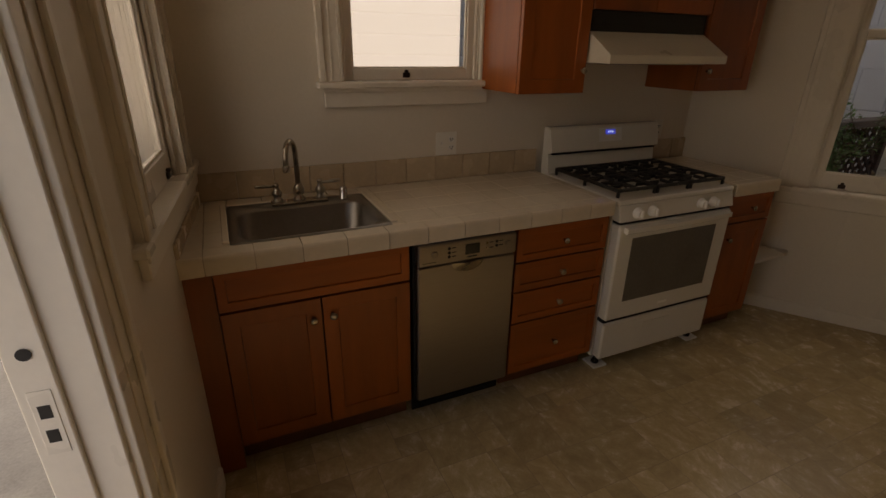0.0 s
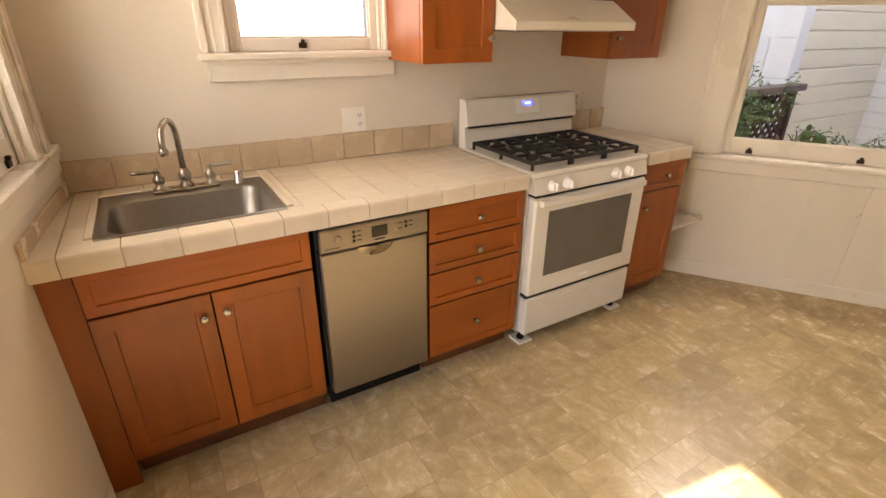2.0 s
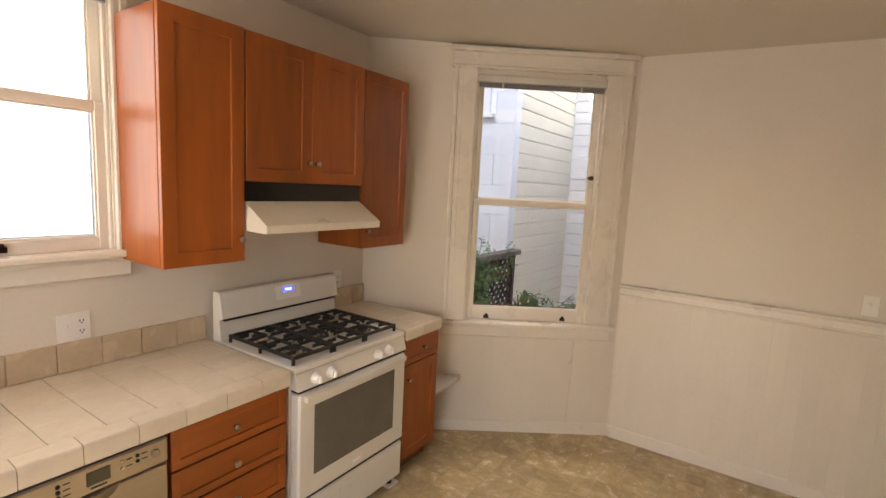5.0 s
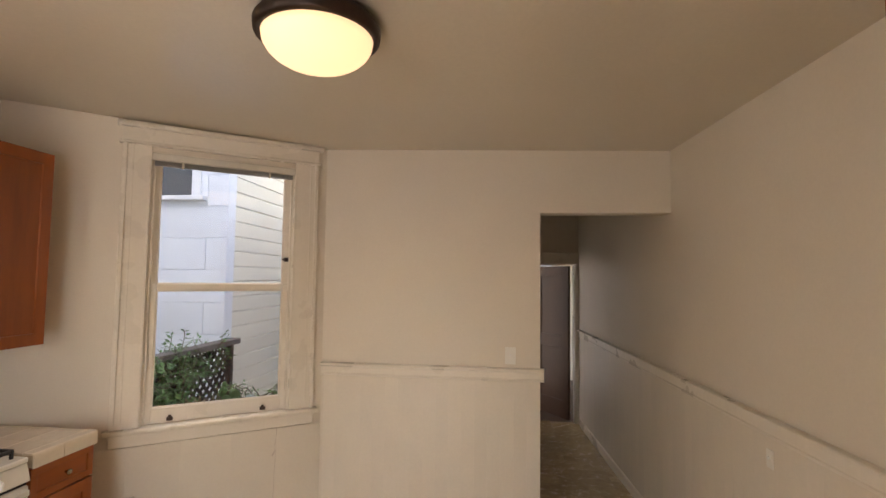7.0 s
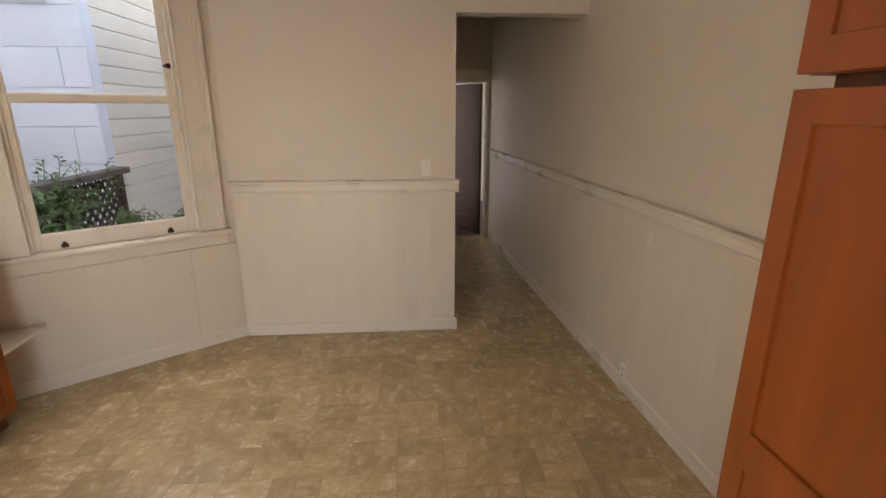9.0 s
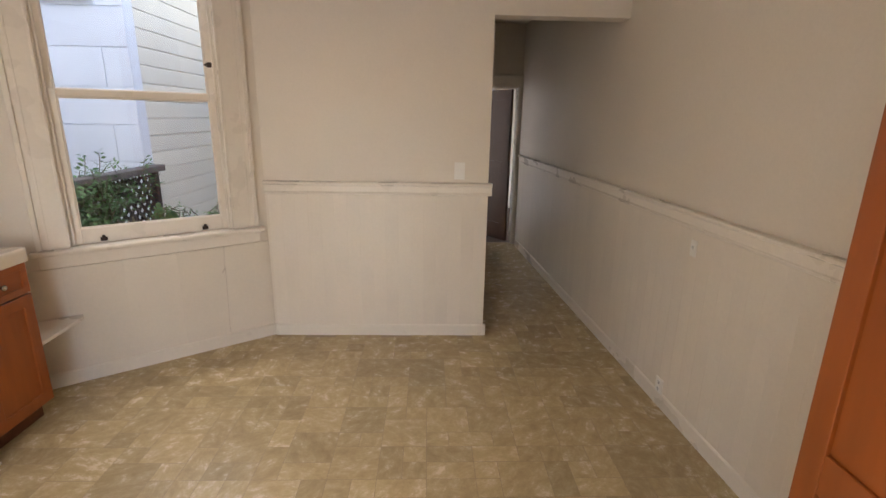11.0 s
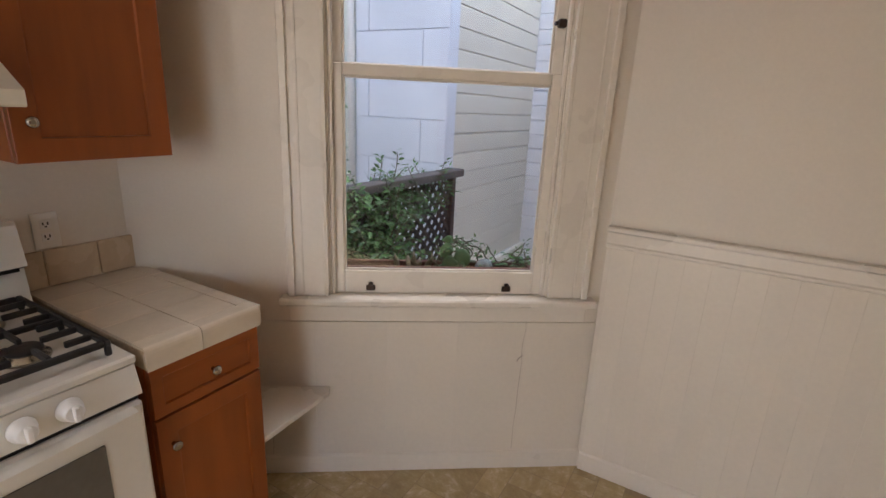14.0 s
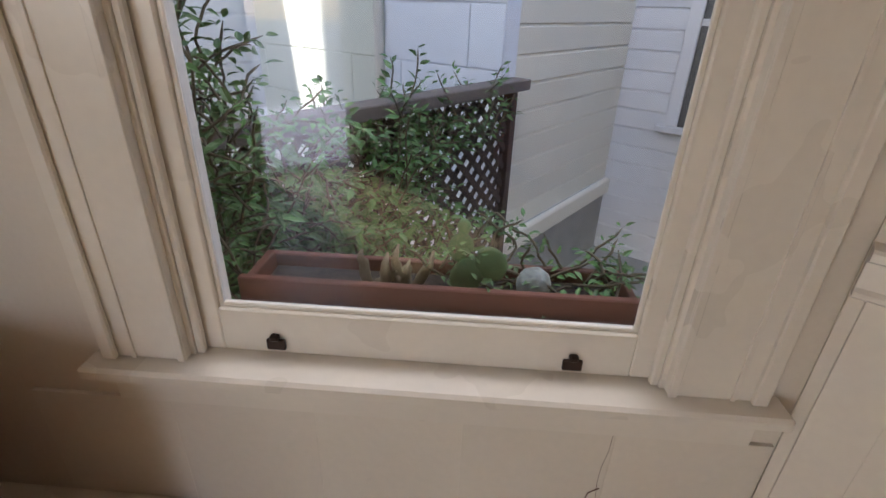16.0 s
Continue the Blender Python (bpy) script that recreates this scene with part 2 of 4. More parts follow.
# ---- mesh helpers ----
def box(bm, x0, x1, y0, y1, z0, z1, b=0.002):
    """A box with chamfered edges (b) between the given bounds."""
    c = [((x0 + x1) / 2, abs(x1 - x0) / 2), ((y0 + y1) / 2, abs(y1 - y0) / 2), ((z0 + z1) / 2, abs(z1 - z0) / 2)]
    b = min(b, *(0.45 * h for _, h in c))
    vs = {}
    for sx in (-1, 1):
        for sy in (-1, 1):
            for sz in (-1, 1):
                s = (sx, sy, sz)
                if b <= 0:
                    vs[s] = (bm.verts.new([c[i][0] + s[i] * c[i][1] for i in range(3)]),) * 3
                else:
                    vs[s] = tuple(bm.verts.new([c[i][0] + s[i] * (c[i][1] - (0 if i == a else b)) for i in range(3)]) for a in range(3))
    faces = []
    for a in range(3):
        p, q = (a + 1) % 3, (a + 2) % 3
        for s in (-1, 1):
            def key(i, j):
                k = [0, 0, 0]
                k[a], k[p], k[q] = s, i, j
                return vs[tuple(k)][a]
            order = [(-1, -1), (1, -1), (1, 1), (-1, 1)]
            if s < 0:
                order.reverse()
            faces.append(bm.faces.new([key(i, j) for i, j in order]))
    if b > 0:
        for a in range(3):
            p, q = (a + 1) % 3, (a + 2) % 3
            for i in (-1, 1):
                for j in (-1, 1):
                    def pair(s):
                        k = [0, 0, 0]
                        k[a], k[p], k[q] = s, i, j
                        return vs[tuple(k)]
                    lo, hi = pair(-1), pair(1)
                    f = [lo[p], hi[p], hi[q], lo[q]]
                    if i * j > 0:
                        f.reverse()
                    bm.faces.new(f[::-1])
        for s, t in vs.items():
            f = list(t)
            if s[0] * s[1] * s[2] < 0:
                f.reverse()
            bm.faces.new(f)
    return bm


def lathe(bm, profile, at=(0, 0, 0), axis="z", seg=20):
    """A turned shape: (radius, height) pairs about an axis through at."""
    rings = []
    for r, h in profile:
        ring = []
        for k in range(seg):
            a = 2 * math.pi * k / seg
            p = (r * math.cos(a), r * math.sin(a), h)
            if axis == "y":
                p = (p[0], -p[2], p[1])
            elif axis == "x":
                p = (p[2], p[0], p[1])
            ring.append(bm.verts.new([at[i] + p[i] for i in range(3)]))
        rings.append(ring)
    for u, v in zip(rings, rings[1:]):
        for k in range(seg):
            f = bm.faces.new((u[k], u[(k + 1) % seg], v[(k + 1) % seg], v[k]))
            f.smooth = True
    bm.faces.new(rings[0][::-1])
    bm.faces.new(rings[-1])
    return bm


def tube(bm, pts, radii, seg=10):
    """A round tube along points, one radius a point."""
    pts = [Vector(p) for p in pts]
    if not isinstance(radii, (list, tuple)):
        radii = [radii] * len(pts)
    rings, side = [], None
    for i, p in enumerate(pts):
        way = (pts[min(i + 1, len(pts) - 1)] - pts[max(i - 1, 0)]).normalized()
        if side is None:
            side = way.orthogonal().normalized()
        side = (side - way * side.dot(way)).normalized()
        up = way.cross(side)
        rings.append([bm.verts.new(p + (side * math.cos(2 * math.pi * k / seg) + up * math.sin(2 * math.pi * k / seg)) * radii[i]) for k in range(seg)])
    for u, v in zip(rings, rings[1:]):
        for k in range(seg):
            f = bm.faces.new((u[k], u[(k + 1) % seg], v[(k + 1) % seg], v[k]))
            f.smooth = True
    bm.faces.new(rings[0][::-1])
    bm.faces.new(rings[-1])
    return bm


def prism(bm, outline, lo, hi, axis="x"):
    """An outline of (a, b) pushed out along an axis: x takes (y, z), z takes (x, y)."""
    def put(p, h):
        return (h, p[0], p[1]) if axis == "x" else (p[0], p[1], h)
    u = [bm.verts.new(put(p, lo)) for p in outline]
    v = [bm.verts.new(put(p, hi)) for p in outline]
    bm.faces.new(u[::-1])
    bm.faces.new(v)
    for k in range(len(u)):
        j = (k + 1) % len(u)
        bm.faces.new((u[k], u[j], v[j], v[k]))
    bmesh.ops.recalc_face_normals(bm, faces=bm.faces[:])
    return bm


def B(*bounds):
    bm = bmesh.new()
    return box(bm, *bounds) if bounds else bm


ORIGIN = {}


def thing(name, at, label, category, group="", kind="", m=None):
    """An empty at a thing's base; its parts are built in the room's (or the wall's) own coordinates."""
    ob = new(name)
    ob.empty_display_size = 0.05
    shift = Matrix.Translation(at)
    ob.matrix_world = (m or Matrix()) @ shift
    ORIGIN[ob.name] = Vector(at)
    return tagged(ob, label, category, group, kind)


def part(name, bm, mat, parent, label=""):
    """Links a bmesh as one mesh object under a thing or a part."""
    base = ORIGIN[parent.name]
    me = bpy.data.meshes.new(name)
    bmesh.ops.translate(bm, verts=bm.verts[:], vec=-base)
    bm.to_mesh(me)
    bm.free()
    me.materials.append(mat)
    ob = new(name, me)
    ob.parent = parent
    ORIGIN[ob.name] = base
    if label:
        ob["label"] = label
    return ob


def solid(name, bm, mat, label, category, group="", kind="", m=None):
    """A thing or piece of the setting that is one mesh, with its origin where its frame's is."""
    me = bpy.data.meshes.new(name)
    bm.to_mesh(me)
    bm.free()
    me.materials.append(mat)
    ob = new(name, me)
    if m is not None:
        ob.matrix_world = m
    ORIGIN[ob.name] = Vector((0, 0, 0))
    return tagged(ob, label, category, group, kind)


MESHES = {}


def piece(name, size, b, mat, parent, at, turn=None):
    """A small chamfered block on shared mesh data, centred at a place in its parent's coordinates."""
    key = (name, tuple(round(s, 4) for s in size), mat.name)
    if key not in MESHES:
        me = bpy.data.meshes.new(name)
        bm = B(*(v for s in size for v in (-s / 2, s / 2)), b)
        bm.to_mesh(me)
        bm.free()
        me.materials.append(mat)
        MESHES[key] = me
    ob = new(name, MESHES[key])
    ob.parent = parent
    m = Matrix.Translation(Vector(at) - ORIGIN[parent.name])
    ob.matrix_local = m @ turn if turn else m
    return ob


# ---- walls, ceiling, floor ----
def wall(name, m, spans, thick, label):
    bm = bmesh.new()
    for x0, x1, z0, z1 in spans:
        box(bm, x0, x1, 0, thick, z0, z1, 0)
    return solid(name, bm, PAINT, label, "wall", kind="structure", m=m)


WB = (1.095, 1.765, 1.375, 2.42)
WY = (0.698, 1.546, 0.80, 2.43)
WL = (-0.88, -0.29, 1.09, 2.40)
DOOR = (-2.2, -1.335, 0.0, 2.04)


def around(o, x0, x1, z0=-0.02, z1=CEIL + 0.13):
    return [(x0, o[0], z0, z1), (o[1], x1, z0, z1)] + ([(o[0], o[1], z0, o[2] - 0.029)] if o[2] > 0 else []) + [(o[0], o[1], o[3], z1)]


LO, HI = -0.02, CEIL + 0.13
wall("wall_north", BACK, around(WB, 0.2, 3.30), 0.15, "cream painted plaster wall behind the counter")
wall_bay = wall("wall_bay", BAY, around(WY, -0.06, 1.772), 0.15, "cream painted angled bay wall with a sash window")
wall_east = wall("wall_east", EAST, [(0, 1.484, LO, HI), (1.484, 2.42, 2.132, HI)], 0.14, "cream painted wall with beadboard wainscot beside the hall opening")
wall_south = wall("wall_south", SOUTH, [(-0.2, 6.8, LO, HI)], 0.12, "cream painted long wall with beadboard wainscot")
wall("wall_west", WEST, [(-4.2, DOOR[0], LO, HI), (DOOR[0], DOOR[1], 2.04, HI), (DOOR[1], WL[0], LO, HI), (WL[0], WL[1], LO, WL[2] - 0.029), (WL[0], WL[1], WL[3], HI), (WL[1], 0.1, LO, HI)], 0.11, "cream painted wall with window and back door opening")
solid("wall_hall", B(4.388, 6.9, -2.93, -2.80, LO, HI, 0), PAINT, "cream painted wall of the hall", "wall", kind="structure")
HD = (-3.585, -2.96, 1.86)
solid("wall_hall_end", box(box(B(6.9, 7.02, -3.9, HD[0], LO, HI, 0), 6.9, 7.02, HD[1], -2.7, LO, HI, 0), 6.9, 7.02, HD[0], HD[1], HD[2], HI, 0), PAINT,
      "shaded cream wall at the end of the hall", "wall", kind="structure")
solid("wall_far_room", box(box(B(9.4, 9.5, -5.0, -1.0, LO, HI, 0), 7.02, 9.4, -5.1, -5.0, LO, HI, 0), 7.02, 9.4, -1.0, -0.9, LO, HI, 0), PAINT, "dim wall of the room beyond the hall", "wall", kind="structure")

ceil_outline = [(0.1, -4.2), (9.5, -5.1), (9.5, -0.9), (7.0, -0.9), (7.0, -2.75), (4.38, -2.75), (4.38, -1.40), (3.36, 0.14), (0.1, 0.14)]
cbm = prism(bmesh.new(), ceil_outline, 0, 0.12, "z")
for v in cbm.verts:
    v.co.z += 2.615 + 0.02 * v.co.y
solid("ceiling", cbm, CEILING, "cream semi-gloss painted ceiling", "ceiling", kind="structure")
floor_outline = [(0.1, -4.2), (6.96, -4.2), (6.96, -2.82), (4.3, -2.82), (4.3, -1.38), (3.30, 0.06), (0.1, 0.06)]
floor = solid("floor", prism(bmesh.new(), floor_outline, -0.06, -0.0012, "z"), FLOOR_JOINT, "tan and cream patterned sheet vinyl floor", "floor", kind="structure")
solid("floor_far_room", B(6.96, 9.5, -5.1, -0.9, -0.06, 0.0, 0), DARK_FLOOR, "dark brown floor of the room beyond", "floor", kind="structure")
solid("door_threshold", B(0.06, 0.30, -2.35, -1.3, -0.06, 0.004, 0.002), CONCRETE, "worn pale threshold of the back door", "threshold", kind="structure")


def vinyl_blocks():
    """The vinyl's printed blocks: squares and oblongs of several sizes, laid turned by an eighth."""
    rng = random.Random(4)
    g, x0, y0, nx, ny = 0.108, 0.2, -4.15, 63, 39
    used, verts, faces = set(), [], []
    for j in range(ny):
        for i in range(nx):
            if (i, j) in used:
                continue
            sizes = [(2, 2), (2, 2), (2, 1), (1, 2), (1, 1), (1, 1)]
            rng.shuffle(sizes)
            sizes.append((1, 1))
            for w, h in sizes:
                cells = [(i + a, j + b) for a in range(w) for b in range(h)]
                if not any(c in used for c in cells):
                    break
            used.update(cells)
            X0, X1, Y0, Y1 = x0 + i * g + 0.001, x0 + (i + w) * g - 0.001, y0 + j * g + 0.001, y0 + (j + h) * g - 0.001
            cx, cy = (X0 + X1) / 2, (Y0 + Y1) / 2
            if cx > 6.9 or cy > 0.02 or (cx > 4.3 and cy > -2.9) or cx < 0.12 or (cx - 3.3) * 0.817 + cy * 0.576 > 0.0 and cy > -1.45:
                continue
            k = len(verts)
            verts += [(X0, Y0, 0), (X1, Y0, 0), (X1, Y1, 0), (X0, Y1, 0)]
            faces.append((k, k + 1, k + 2, k + 3))
    me = bpy.data.meshes.new("vinyl_block")
    me.from_pydata(verts, [], faces)
    me.materials.append(FLOOR)
    ob = new("vinyl_block", me)
    ob.parent = floor
    return tagged(ob, "printed tan blocks of the vinyl", kind="stuff")


vinyl_blocks()


# ---- windows ----
def sash(win, name, x0, x1, z0, z1, y0, stile, bottom, top):
    bm = bmesh.new()
    y1 = y0 + 0.035
    box(bm, x0, x0 + stile, y0, y1, z0, z1, 0.003)
    box(bm, x1 - stile, x1, y0, y1, z0, z1, 0.003)
    box(bm, x0 + stile, x1 - stile, y0, y1, z0, z0 + bottom, 0.003)
    box(bm, x0 + stile, x1 - stile, y0, y1, z1 - top, z1, 0.003)
    s = part(name, bm, TRIM, win)
    bead = bmesh.new()
    a, b, c, e = x0 + stile, x1 - stile, z0 + bottom, z1 - top
    for q in ((a, a + 0.008, c, e), (b - 0.008, b, c, e), (a + 0.008, b - 0.008, c, c + 0.008), (a + 0.008, b - 0.008, e - 0.008, e)):
        box(bead, q[0], q[1], y0 + 0.008, y0 + 0.016, q[2], q[3], 0.002)
    part("glazing_bead", bead, TRIM, s)
    pane = part("pane", B(a - 0.004, b + 0.004, y0 + 0.017, y0 + 0.021, c - 0.004, e + 0.004, 0), GLASS, s, "clear window glass")
    pane.visible_shadow = False
    return s


def window(name, m, o, meet, case_l, case_r, stool, apron, head, latches, label, blind=True, side_lift=None, rail=0.09, nose=0.06):
    """A double-hung sash window: o is its opening (x0, x1, z0, z1), case_l and case_r the casing's outer edges."""
    x0, x1, z0, z1 = o
    win = thing(name, (x0, 0, z0), label, "window", kind="structure", m=m)
    jamb = bmesh.new()
    box(jamb, x0, x0 + 0.012, -0.002, 0.15, z0, z1, 0.001)
    box(jamb, x1 - 0.012, x1, -0.002, 0.15, z0, z1, 0.001)
    box(jamb, x0 + 0.012, x1 - 0.012, -0.002, 0.15, z1 - 0.012, z1, 0.001)
    part("window_frame", jamb, TRIM, win)
    stops = bmesh.new()
    box(stops, x0 + 0.012, x0 + 0.026, 0.002, 0.018, z0, z1 - 0.012, 0.003)
    box(stops, x1 - 0.026, x1 - 0.012, 0.002, 0.018, z0, z1 - 0.012, 0.003)
    box(stops, x0 + 0.026, x1 - 0.026, 0.002, 0.018, z1 - 0.026, z1 - 0.012, 0.003)
    part("window_stop", stops, TRIM, win)
    for a, b in ((case_l, x0 + 0.004), (x1 - 0.004, case_r)):
        bm = bmesh.new()
        box(bm, a, b, -0.019, 0.002, z0, head[0], 0.002)
        out, inn = (a, b) if a == case_l else (b, a)
        sgn = 1 if out < inn else -1
        box(bm, *sorted((out, out + sgn * 0.026)), -0.031, -0.0185, z0, head[0], 0.004)
        box(bm, *sorted((out + sgn * 0.05, out + sgn * 0.058)), -0.0225, -0.0185, z0, head[0], 0.002)
        box(bm, *sorted((inn, inn - sgn * 0.014)), -0.024, -0.0185, z0, head[0], 0.003)
        part("casing", bm, TRIM, win)
    bm = B(case_l - 0.004, case_r + 0.004, -0.022, 0.002, head[0], head[1] - 0.03, 0.002)
    box(bm, case_l - 0.018, case_r + 0.018, -0.034, 0.002, head[0] - 0.004, head[0] + 0.014, 0.004)
    box(bm, case_l - 0.03, case_r + 0.03, -0.052, 0.002, head[1] - 0.03, head[1], 0.008)
    part("head_casing", bm, TRIM, win)
    part("window_sill", B(stool[0], stool[1], -nose, 0.05, z0 - 0.028, z0, 0.007), TRIM, win)
    part("outer_sill", B(x0, x1, 0.0505, 0.19, z0 - 0.03, z0 - 0.002, 0.003), TRIM, win)
    bm = B(stool[0] + 0.03, stool[1] - 0.03, -0.022, 0.002, apron, z0 - 0.0285, 0.003)
    box(bm, stool[0] + 0.026, stool[1] - 0.026, -0.028, -0.021, z0 - 0.046, z0 - 0.0285, 0.005)
    part("apron", bm, TRIM, win)
    lower = sash(win, "lower_sash", x0 + 0.0125, x1 - 0.0125, z0 + 0.0006, meet + 0.02, 0.02, 0.045, rail, 0.04)
    sash(win, "upper_sash", x0 + 0.0125, x1 - 0.0125, meet - 0.018, z1 - 0.013, 0.06, 0.04, 0.036, 0.05)
    for lx in latches:
        bm = B(lx - 0.017, lx + 0.017, 0.012, 0.0195, z0 + 0.012, z0 + 0.034, 0.003)
        box(bm, lx - 0.008, lx + 0.008, 0.006, 0.0195, z0 + 0.034, z0 + 0.046, 0.003)
        part("sash_lift", bm, BRONZE, lower, "dark bronze sash lift")
    if side_lift:
        bm = B(x1 - 0.05, x1 - 0.022, 0.03, 0.059, side_lift - 0.014, side_lift + 0.014, 0.004)
        box(bm, x1 - 0.062, x1 - 0.05, 0.04, 0.059, side_lift - 0.006, side_lift + 0.006, 0.003)
        part("sash_lock", bm, BRONZE, win, "dark bronze sash catch")
    if blind:
        b = part("blind_headrail", B(x0 + 0.004, x1 - 0.004, -0.03, 0.012, z1 - 0.055, z1 - 0.012, 0.003), BLIND, win, "white metal blind headrail")
        slats = bmesh.new()
        for k in range(7):
            box(slats, x0 + 0.02, x1 - 0.02, -0.022, 0.004, z1 - 0.062 - k * 0.004, z1 - 0.0595 - k * 0.004, 0)
        part("blind_slat", slats, CONCRETE, b)
        for fx in (0.2, 0.8):
            lx = x0 + (x1 - x0) * fx
            part("blind_cord", B(lx - 0.006, lx + 0.006, -0.025, -0.0225, z1 - 0.096, z1 - 0.056, 0.001), TRIM, b)
    return win


window("window_1", BACK, WB, 1.945, 1.0, 1.818, (0.985, 1.835), 1.268, (2.44, 2.56), (1.40,), "cream painted double-hung sash window above the counter with raised blind", rail=0.05)
window("window_2", BAY, WY, 1.613, 0.553, 1.703, (0.523, 1.737), 0.698, (2.462, 2.588), (0.855, 1.385), "tall cream painted double-hung sash window in the bay with raised blind", side_lift=1.80)
window("window_3", WEST, WL, 1.75, -0.985, -0.165, (-1.03, -0.03), 1.0, (2.44, 2.56), (-0.4,), "cream painted sash window on the wall beside the sink", blind=False, nose=0.034)


def back_door_frame():
    d = thing("door_1", (DOOR[1], 0, 0), "cream painted open back doorway with worn jamb", "doorway", kind="structure", m=WEST)
    x0, x1 = DOOR[0], DOOR[1]
    for a, s in ((x0, 1), (x1, -1)):
        bm = B(*sorted((a, a + s * 0.02)), -0.004, 0.115, 0, 2.04, 0.002)
        box(bm, *sorted((a + s * 0.0195, a + s * 0.032)), 0.055, 0.115, 0, 2.02, 0.002)
        part("jamb", bm, TRIM, d)
        bm = B(*sorted((a + s * 0.006, a - s * 0.11)), -0.02, 0.002, 0, 2.045, 0.002)
        box(bm, *sorted((a - s * 0.085, a - s * 0.11)), -0.032, -0.0195, 0, 2.045, 0.004)
        box(bm, *sorted((a - s * 0.035, a - s * 0.045)), -0.024, -0.0195, 0, 2.045, 0.002)
        part("casing", bm, TRIM, d)
    part("head_jamb", B(x0 + 0.02, x1 - 0.02, -0.004, 0.115, 2.02, 2.04, 0.002), TRIM, d)
    part("head_casing", B(x0 - 0.12, x1 + 0.12, -0.024, 0.002, 2.0455, 2.17, 0.003), TRIM, d)
    plate = part("strike_plate", B(x1 - 0.0335, x1 - 0.0315, 0.066, 0.1, 0.86, 0.99, 0.0005), TRIM, d, "painted strike plate with two latch holes")
    for z in (0.885, 0.935):
        part("latch_hole", B(x1 - 0.0345, x1 - 0.0333, 0.074, 0.092, z, z + 0.026, 0.0004), GAP, plate)
    bm = bmesh.new()
    lathe(bm, [(0.011, 0), (0.011, 0.0015)], (x1 - 0.0345, 0.084, 1.06), "x", 14)
    part("bolt_hole", bm, GAP, d)


back_door_frame()


def hall_door():
    d = thing("door_2", (6.9, HD[0], 0), "cream door frame with a dark door standing ajar", "door", kind="structure")
    for a, s in ((HD[0], 1), (HD[1], -1)):
        part("casing", B(6.878, 6.899, *sorted((a + s * 0.01, a - s * 0.06)), 0, HD[2] + 0.01, 0.003), TRIM, d)
        part("jamb", B(6.896, 7.03, *sorted((a, a + s * 0.018)), 0, HD[2], 0.001), TRIM, d)
    part("head_casing", box(B(6.876, 6.899, HD[0] - 0.06, HD[1] + 0.05, HD[2] + 0.0105, HD[2] + 0.13, 0.003), 6.86, 6.899, HD[0] - 0.07, HD[1] + 0.06, HD[2] + 0.13, HD[2] + 0.15, 0.004), TRIM, d)
    leaf = thing("door_3", (0, 0, 0), "brown painted panel door standing ajar at the hall's end", "door", kind="structure",
                 m=wall_frame(7.0, HD[0] + 0.05, 0.82, 0.57) )
    bm = bmesh.new()
    box(bm, 0, 0.11, 0, 0.035, 0.01, HD[2] - 0.01, 0.002)
    box(bm, 0.50, 0.61, 0, 0.035, 0.01, HD[2] - 0.01, 0.002)
    for z0, z1 in ((0.01, 0.22), (0.85, 1.0), (HD[2] - 0.13, HD[2] - 0.01)):
        box(bm, 0.11, 0.50, 0, 0.035, z0, z1, 0.002)
    part("frame", bm, DOOR_WOOD, leaf)
    for z0, z1 in ((0.22, 0.85), (1.0, HD[2] - 0.13)):
        part("panel", B(0.11, 0.50, 0.012, 0.024, z0, z1, 0), DOOR_WOOD, leaf)
    bm = bmesh.new()
    lathe(bm, [(0.012, 0), (0.01, 0.03), (0.027, 0.04), (0.03, 0.055), (0.02, 0.068)], (0.55, 0, 0.93), "y", 14)
    part("door_knob", bm, BRONZE, leaf, "dark bronze door knob")


hall_door()


# ---- baseboards, chair rails, beadboard ----
def strip(name, m, x0, x1, z0, z1, depth, label, cap=0.0):
    if cap:
        prof = [(0.002, z0), (-0.014, z0), (-depth - 0.004, z0 + 0.006), (-depth - 0.005, z0 + 0.014), (-depth, z0 + 0.02), (-depth, z1 - 0.01), (-depth - cap * 0.5, z1 - 0.004),
                (-depth - cap, z1), (-depth - cap, z1 + 0.012), (-depth - cap + 0.005, z1 + 0.016), (0.002, z1 + 0.016)]
    else:
        prof = [(0.002, z0), (-depth, z0), (-depth, z1 - 0.008), (-depth + 0.006, z1), (0.002, z1)]
    bm = prism(bmesh.new(), prof, x0, x1)
    return solid(name, bm, TRIM, label, "trim", kind="structure", m=m)


strip("baseboard_bay", BAY, 0.36, 1.765, -0.004, 0.085, 0.016, "cream painted baseboard under the bay window")
strip("baseboard_east", EAST, 0.012, 1.502, -0.004, 0.085, 0.016, "cream painted baseboard of the wainscot wall")
strip("baseboard_south", SOUTH, 0.1, 6.75, -0.004, 0.085, 0.016, "cream painted baseboard of the long wall")
strip("baseboard_west", WEST, -1.22, -0.66, -0.004, 0.085, 0.014, "cream painted baseboard beside the sink cabinet")
strip("chair_rail_east", EAST, 0.0, 1.508, 1.015, 1.085, 0.02, "cream moulded chair rail ending at the hall opening", 0.022)
strip("chair_rail_south", SOUTH, 0.1, 6.75, 1.02, 1.09, 0.02, "cream moulded chair rail along the hall", 0.022)


def boards(parent, x0, x1, z0, z1, w):
    """Upright tongue-and-groove boards, each a piece with its own edges."""
    n = round((x1 - x0) / w)
    w = (x1 - x0) / n
    rng = random.Random(int(x1 * 100))
    for k in range(n):
        piece("board", (w - 0.0001, 0.009, z1 - z0), 0.0006, BOARD, parent, (x0 + (k + 0.5) * w, -0.0045 - 0.0003 * rng.random(), (z0 + z1) / 2))


